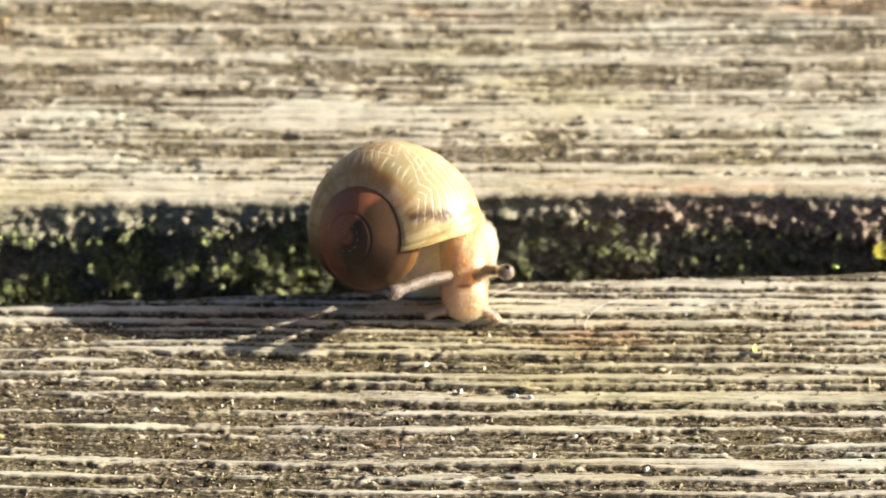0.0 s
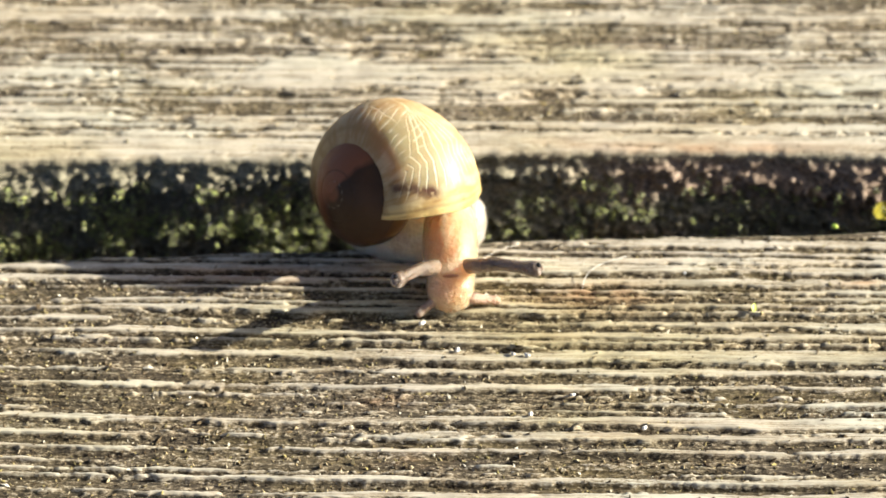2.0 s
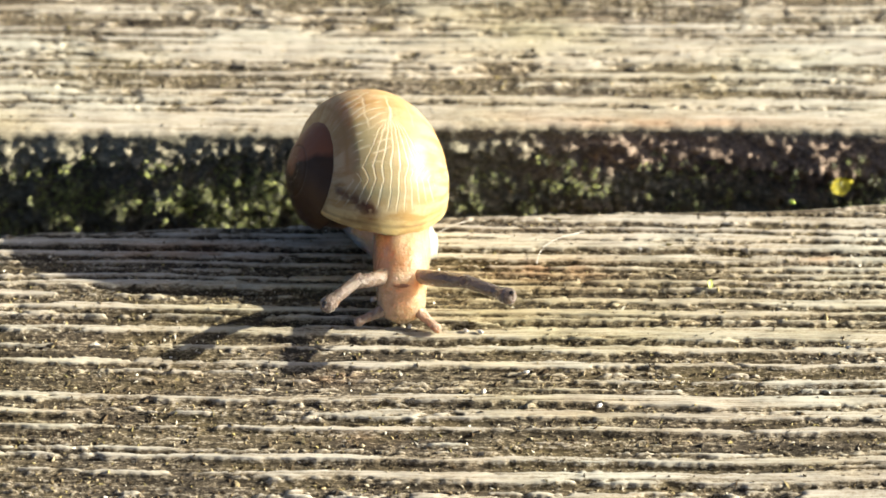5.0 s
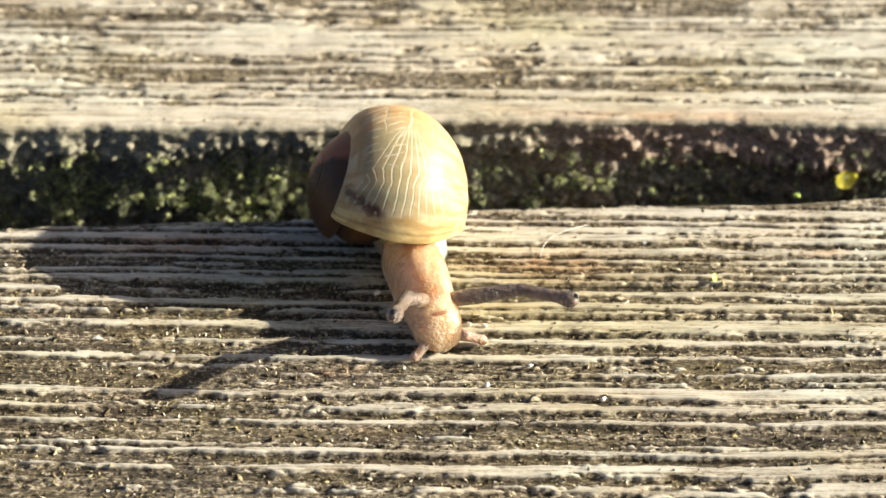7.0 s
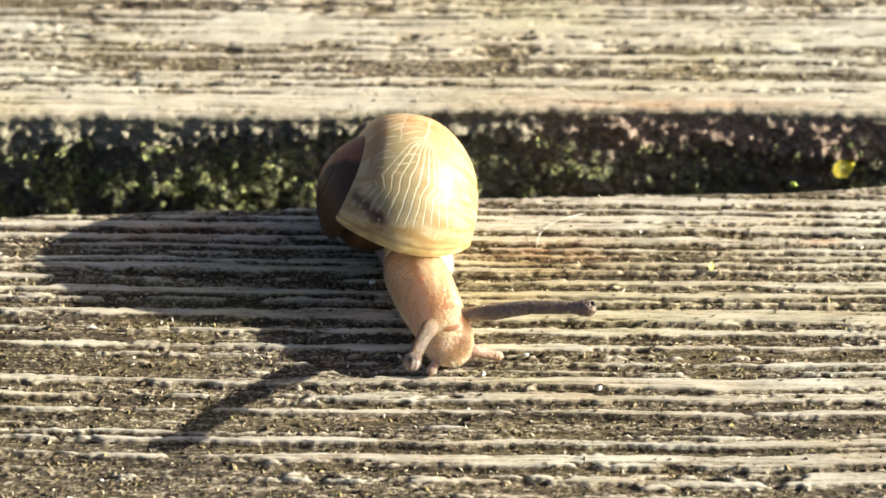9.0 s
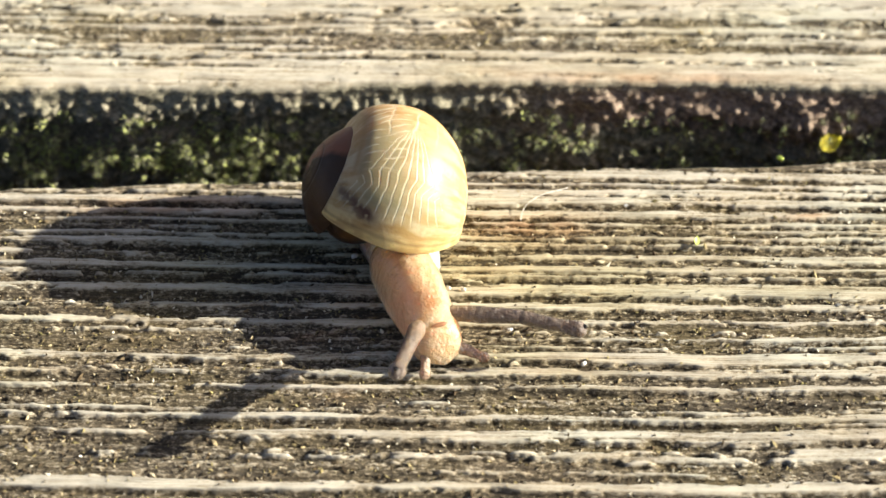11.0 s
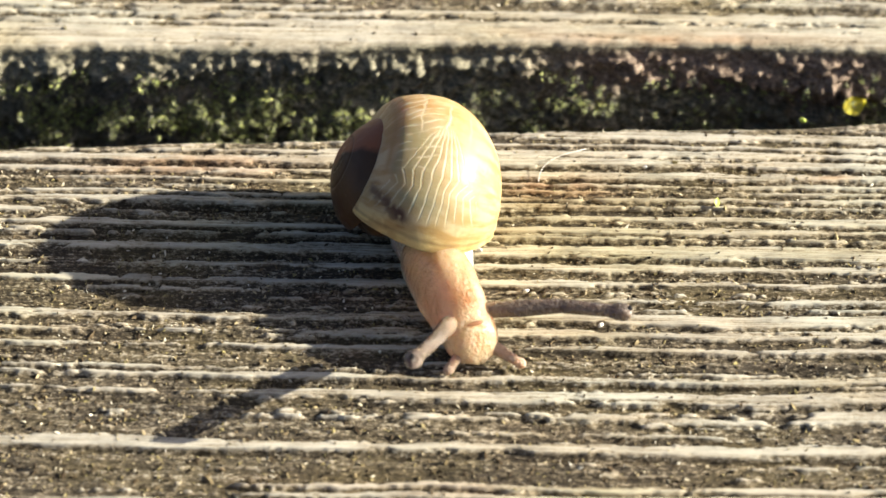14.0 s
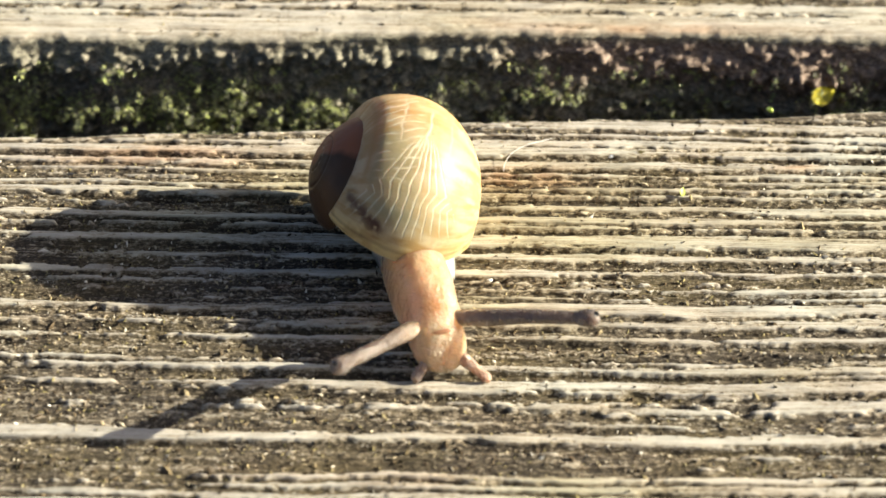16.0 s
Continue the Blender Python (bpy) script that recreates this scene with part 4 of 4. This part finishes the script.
    walk(tip_l, [
        (0, pose(0.00033, -0.00551, 0.0034, 0, -11.8, -132.1)), (0.5, pose(-0.00002, -0.00695, 0.0038, 0, -16.6, -127.9)),
        (1, pose(0.00008, -0.00698, 0.0042, 0, -23.5, -131.4)), (1.5, pose(0.00087, -0.00724, 0.00415, 0, -24.5, -123.4)),
        (2, pose(0.00163, -0.00825, 0.0041, 0, -21, -110.4)), (2.5, pose(0.00239, -0.00883, 0.00358, 0, -12.5, -101.3)),
        (3, pose(0.00258, -0.00857, 0.00305, 0, -6.9, -99.5)), (3.5, pose(0.00356, -0.00921, 0.00315, 0, -8, -90.4)),
        (4, pose(0.00573, -0.00897, 0.00285, 0, -4.4, -76.1)), (4.5, pose(0.00654, -0.00806, 0.00292, 0, -5.6, -71.8)),
        (5, pose(0.00713, -0.00751, 0.003, 0, -6.2, -66.7)), (7.5, pose(0.01323, -0.00369, 0.0046, 0, -21.7, -28.8)),
        (8, pose(0.01371, -0.00387, 0.0046, 0, -20, -29.4)), (8.5, pose(0.01366, -0.00383, 0.0046, 0, -20, -29.7)),
        (9, pose(0.01434, -0.00395, 0.0046, 0, -19, -27.5)), (9.5, pose(0.01423, -0.00446, 0.00454, 0, -18.1, -33.6)),
        (12, pose(0.01491, -0.0034, 0.00426, 0, -16.4, -24.3)), (12.5, pose(0.01479, -0.00321, 0.0042, 0, -15.9, -25.1)),
        (13, pose(0.01451, -0.00287, 0.0043, 0, -17.1, -25.4)), (13.5, pose(0.01394, -0.00324, 0.0044, 0, -18.8, -31.8)),
        (14, pose(0.01379, -0.00395, 0.0045, 0, -20, -36.5)), (14.5, pose(0.0128, -0.00523, 0.0046, 0, -22, -46.5)),
        (15, pose(0.01196, -0.00541, 0.00442, 0, -20.8, -54.2)), (15.5, pose(0.01199, -0.00556, 0.00423, 0, -17.3, -57.4)),
        (16, pose(0.01246, -0.0058, 0.00405, 0, -14.3, -53.5))])
    walk(tent_r, [
        (0, pose(0.00521, -0.00378, 0.00365, 0, -42.4, -60.5)), (0.5, pose(0.00506, -0.00501, 0.00327, 0, -31.9, -50.5)),
        (1, pose(0.00541, -0.00537, 0.003, 0, -24.9, -40)), (1.5, pose(0.00577, -0.00535, 0.00295, 0, -23.4, -34.6)),
        (2, pose(0.00616, -0.005, 0.00305, 0, -26, -22.6)), (2.5, pose(0.00742, -0.00493, 0.00385, 0, -29.6, -23.3)),
        (3, pose(0.00768, -0.00445, 0.00395, 0, -33.9, -12.3)), (3.5, pose(0.00823, -0.00408, 0.00377, 0, -29.6, -0.4)),
        (4, pose(0.00885, -0.00244, 0.00356, 0, -25.8, 15.6)), (4.5, pose(0.00952, -0.00165, 0.00319, 0, -18.7, 17.9)),
        (5, pose(0.0099, -0.00126, 0.00335, 0, -21.7, 16.5)), (7.5, pose(0.01043, 0.00319, 0.0028, 0, -12.5, 73.6)),
        (8, pose(0.0101, 0.00333, 0.0028, 0, -12.6, 73.5)), (8.5, pose(0.01026, 0.00334, 0.00296, 0, -14.8, 68.8)),
        (9, pose(0.0107, 0.00295, 0.00317, 0, -18.1, 61.1)), (9.5, pose(0.01057, 0.00298, 0.00288, 0, -13.7, 61.7)),
        (12, pose(0.01048, 0.0036, 0.00228, 0, -4.1, 63.6)), (12.5, pose(0.01037, 0.00382, 0.00244, 0, -6.1, 65)),
        (13, pose(0.01003, 0.00406, 0.00275, 0, -11.1, 70.4)), (13.5, pose(0.01055, 0.00332, 0.00322, 0, -19.2, 56.5)),
        (14, pose(0.01004, 0.00379, 0.00272, 0, -10.9, 67.9)), (14.5, pose(0.0107, 0.00304, 0.00304, 0, -15.4, 58.5)),
        (15, pose(0.01035, 0.00303, 0.00338, 0, -20.7, 57)), (15.5, pose(0.01036, 0.00315, 0.00332, 0, -20.2, 57.4)),
        (16, pose(0.01016, 0.00316, 0.00304, 0, -15.8, 59.5))])
    walk(tip_r, [
        (0, pose(0.0061, -0.00535, 0.0048, 0, -32.5, -60.5)), (0.5, pose(0.00637, -0.0066, 0.00405, 0, -20.7, -50.5)),
        (1, pose(0.00706, -0.00676, 0.0035, 0, -13.1, -40)), (1.5, pose(0.00758, -0.0066, 0.0034, 0, -11.6, -34.6)),
        (2, pose(0.00815, -0.00582, 0.0036, 0, -14.3, -22.6)), (2.5, pose(0.00939, -0.00673, 0.0051, 0, -25.1, -42.4)),
        (3, pose(0.01013, -0.00605, 0.0053, 0, -24.7, -33.1)), (3.5, pose(0.01093, -0.00511, 0.00495, 0, -22.2, -20.9)),
        (4, pose(0.01177, -0.00259, 0.00455, 0, -18.7, -3.1)), (4.5, pose(0.01234, -0.00144, 0.00385, 0, -13.1, 4.3)),
        (5, pose(0.01271, -0.00088, 0.00415, 0, -15.7, 7.8)), (7.5, pose(0.01191, 0.00573, 0.0031, 0, -5.8, 59.6)),
        (8, pose(0.01116, 0.00602, 0.0031, 0, -5.9, 68.4)), (8.5, pose(0.01151, 0.00587, 0.0034, 0, -8.9, 63.7)),
        (9, pose(0.01225, 0.00525, 0.0038, 0, -12.8, 56)), (9.5, pose(0.01215, 0.00538, 0.00325, 0, -7.3, 56.6)),
        (12, pose(0.01189, 0.00596, 0.0021, 0, 3.7, 59.2)), (12.5, pose(0.01176, 0.00637, 0.0024, 0, 0.7, 61.4)),
        (13, pose(0.01111, 0.00668, 0.003, 0, -5, 67.7)), (13.5, pose(0.01215, 0.00563, 0.0039, 0, -13.6, 55.4)),
        (14, pose(0.01138, 0.00625, 0.00295, 0, -4.7, 61.5)), (14.5, pose(0.01242, 0.00505, 0.00355, 0, -10.9, 49.5)),
        (15, pose(0.01187, 0.00513, 0.0042, 0, -17.6, 54)), (15.5, pose(0.01179, 0.00539, 0.0041, 0, -16.3, 57.5)),
        (16, pose(0.01146, 0.00557, 0.00355, 0, -10.5, 61.8))])
    walk(palp_l, [
        (0, pose(0.00192, -0.00348, 0.0003, 0, 24, -176.6)), (0.5, pose(0.00103, -0.00432, 0.0003, 0, 19.7, 170.2)),
        (1, pose(0.001, -0.00441, 0.0003, 0, 18.2, 156.2)), (1.5, pose(0.00176, -0.00582, 0.0003, 0, 25.3, -156.1)),
        (2, pose(0.0023, -0.00605, 0.0003, 0, 28.8, -145.9)), (2.5, pose(0.00318, -0.00581, 0.0003, 0, 33.1, -117.8)),
        (3, pose(0.00344, -0.00612, 0.0003, 0, 28.1, -131.6)), (3.5, pose(0.00376, -0.00629, 0.0003, 0, 28.7, -138.1)),
        (4, pose(0.00521, -0.00599, 0.0003, 0, 27.5, -107.3)), (4.5, pose(0.00567, -0.00553, 0.0003, 0, 24.3, -115)),
        (5, pose(0.00632, -0.00525, 0.0003, 0, 21.1, -111.5)), (7.5, pose(0.01111, -0.00212, 0.0003, 0, 33, -53.6)),
        (8, pose(0.01111, -0.00195, 0.0003, 0, 27.6, -42.9)), (8.5, pose(0.01063, -0.00182, 0.0003, 0, 34.5, -57)),
        (9, pose(0.01051, -0.00185, 0.0003, 0, 40.7, -57.3)), (9.5, pose(0.01067, -0.00192, 0.0003, 0, 33.4, -41.5)),
        (12, pose(0.0109, -0.00126, 0.0003, 0, 31, -19.7)), (12.5, pose(0.01055, -0.00131, 0.0003, 0, 36.6, -31.2)),
        (13, pose(0.01093, -0.00113, 0.0003, 0, 28.3, -34.6)), (13.5, pose(0.0107, -0.00138, 0.0003, 0, 27.5, -43.3)),
        (14, pose(0.01032, -0.0015, 0.0003, 0, 32.9, -59.7)), (14.5, pose(0.01012, -0.00211, 0.0003, 0, 36, -68.9)),
        (15, pose(0.01006, -0.00188, 0.0003, 0, 32.7, -52.8)), (15.5, pose(0.01001, -0.00173, 0.0003, 0, 35, -59.8)),
        (16, pose(0.00994, -0.00187, 0.0003, 0, 33.6, -54.5))])
    walk(palp_r, [
        (0, pose(0.00545, -0.00352, 0.0003, 0, 30.7, -12.6)), (0.5, pose(0.00475, -0.00484, 0.0003, 0, 33, -19.7)),
        (1, pose(0.00536, -0.00451, 0.0003, 0, 20.6, 21)), (1.5, pose(0.0058, -0.00496, 0.0003, 0, 19.5, 7.9)),
        (2, pose(0.00601, -0.00452, 0.0003, 0, 18.6, 24.3)), (2.5, pose(0.00628, -0.00431, 0.0003, 0, 21, 13.8)),
        (3, pose(0.0067, -0.00467, 0.0003, 0, 23.1, 6.5)), (3.5, pose(0.00683, -0.00446, 0.0003, 0, 24.7, 25.6)),
        (4, pose(0.00788, -0.00328, 0.0003, 0, 20.2, 31)), (4.5, pose(0.00863, -0.00306, 0.0003, 0, 20, 12.9)),
        (5, pose(0.00895, -0.00241, 0.0003, 0, 22.5, 16.2)), (7.5, pose(0.01073, 0.00137, 0.0003, 0, 21, 81.9)),
        (8, pose(0.0105, 0.00154, 0.0003, 0, 21.2, 77.7)), (8.5, pose(0.01, 0.00161, 0.0003, 0, 21.7, 91.7)),
        (9, pose(0.01046, 0.00149, 0.0003, 0, 20.5, 75.9)), (9.5, pose(0.01053, 0.00132, 0.0003, 0, 21.2, 67.6)),
        (12, pose(0.01051, 0.00162, 0.0003, 0, 21.9, 64)), (12.5, pose(0.01036, 0.00169, 0.0003, 0, 21.6, 66.2)),
        (13, pose(0.01027, 0.00228, 0.0003, 0, 20, 74.5)), (13.5, pose(0.0105, 0.00187, 0.0003, 0, 21.7, 58)),
        (14, pose(0.01072, 0.00175, 0.0003, 0, 20.5, 51.3)), (14.5, pose(0.01067, 0.00117, 0.0003, 0, 21.1, 57.3)),
        (15, pose(0.01052, 0.00132, 0.0003, 0, 20, 50)), (15.5, pose(0.01073, 0.00121, 0.0003, 0, 20.9, 39.6)),
        (16, pose(0.01066, 0.00112, 0.0003, 0, 20, 40.1))])
    walk(fold, [
        (0, pose(0.00445, 0.00126, 0.0013, 0, -0, 3)), (0.5, pose(0.0042, 0.00058, 0.0013, 0, -0, 4.2)),
        (1, pose(0.00395, 0.00011, 0.0013, 0, -0, 5.5)), (1.5, pose(0.00406, -0.00001, 0.0013, 0, -0, 6.8)),
        (2, pose(0.00392, 0.00056, 0.0013, 0, -0, 8)), (2.5, pose(0.00299, 0.00008, 0.0013, 0, -0, 12)),
        (3, pose(0.00172, 0.00031, 0.0013, 0, -0, 16)), (3.5, pose(0.00069, -0.00001, 0.0013, 0, -0, 20)),
        (4, pose(0.00003, -0.0003, 0.0013, 0, -0, 31.7)), (4.5, pose(0.00018, -0.00029, 0.0013, 0, -0, 43.3)),
        (5, pose(0.00033, -0.00023, 0.0013, 0, -0, 55)), (7.5, pose(0.00031, 0.00032, 0.0013, 0, -0, 72)),
        (8, pose(0.0003, 0.00032, 0.0013, 0, -0, 72.2)), (8.5, pose(0.00029, 0.00032, 0.0013, 0, -0, 72.5)),
        (9, pose(0.00027, 0.00032, 0.0013, 0, -0, 72.7)), (9.5, pose(0.00026, 0.00032, 0.0013, 0, -0, 72.9)),
        (12, pose(0.00019, 0.00031, 0.0013, 0, -0, 74.1)), (12.5, pose(0.00017, 0.00031, 0.0013, 0, -0, 74.4)),
        (13, pose(0.00016, 0.0003, 0.0013, 0, -0, 74.6)), (13.5, pose(0.00014, 0.0003, 0.0013, 0, -0, 74.8)),
        (14, pose(0.00013, 0.0003, 0.0013, 0, -0, 75.1)), (14.5, pose(0.00011, 0.0003, 0.0013, 0, -0, 75.3)),
        (15, pose(0.0001, 0.0003, 0.0013, 0, -0, 75.5)), (15.5, pose(0.00009, 0.00029, 0.0013, 0, -0, 75.8)),
        (16, pose(0.00007, 0.00029, 0.0013, 0, -0, 76))])


motions()
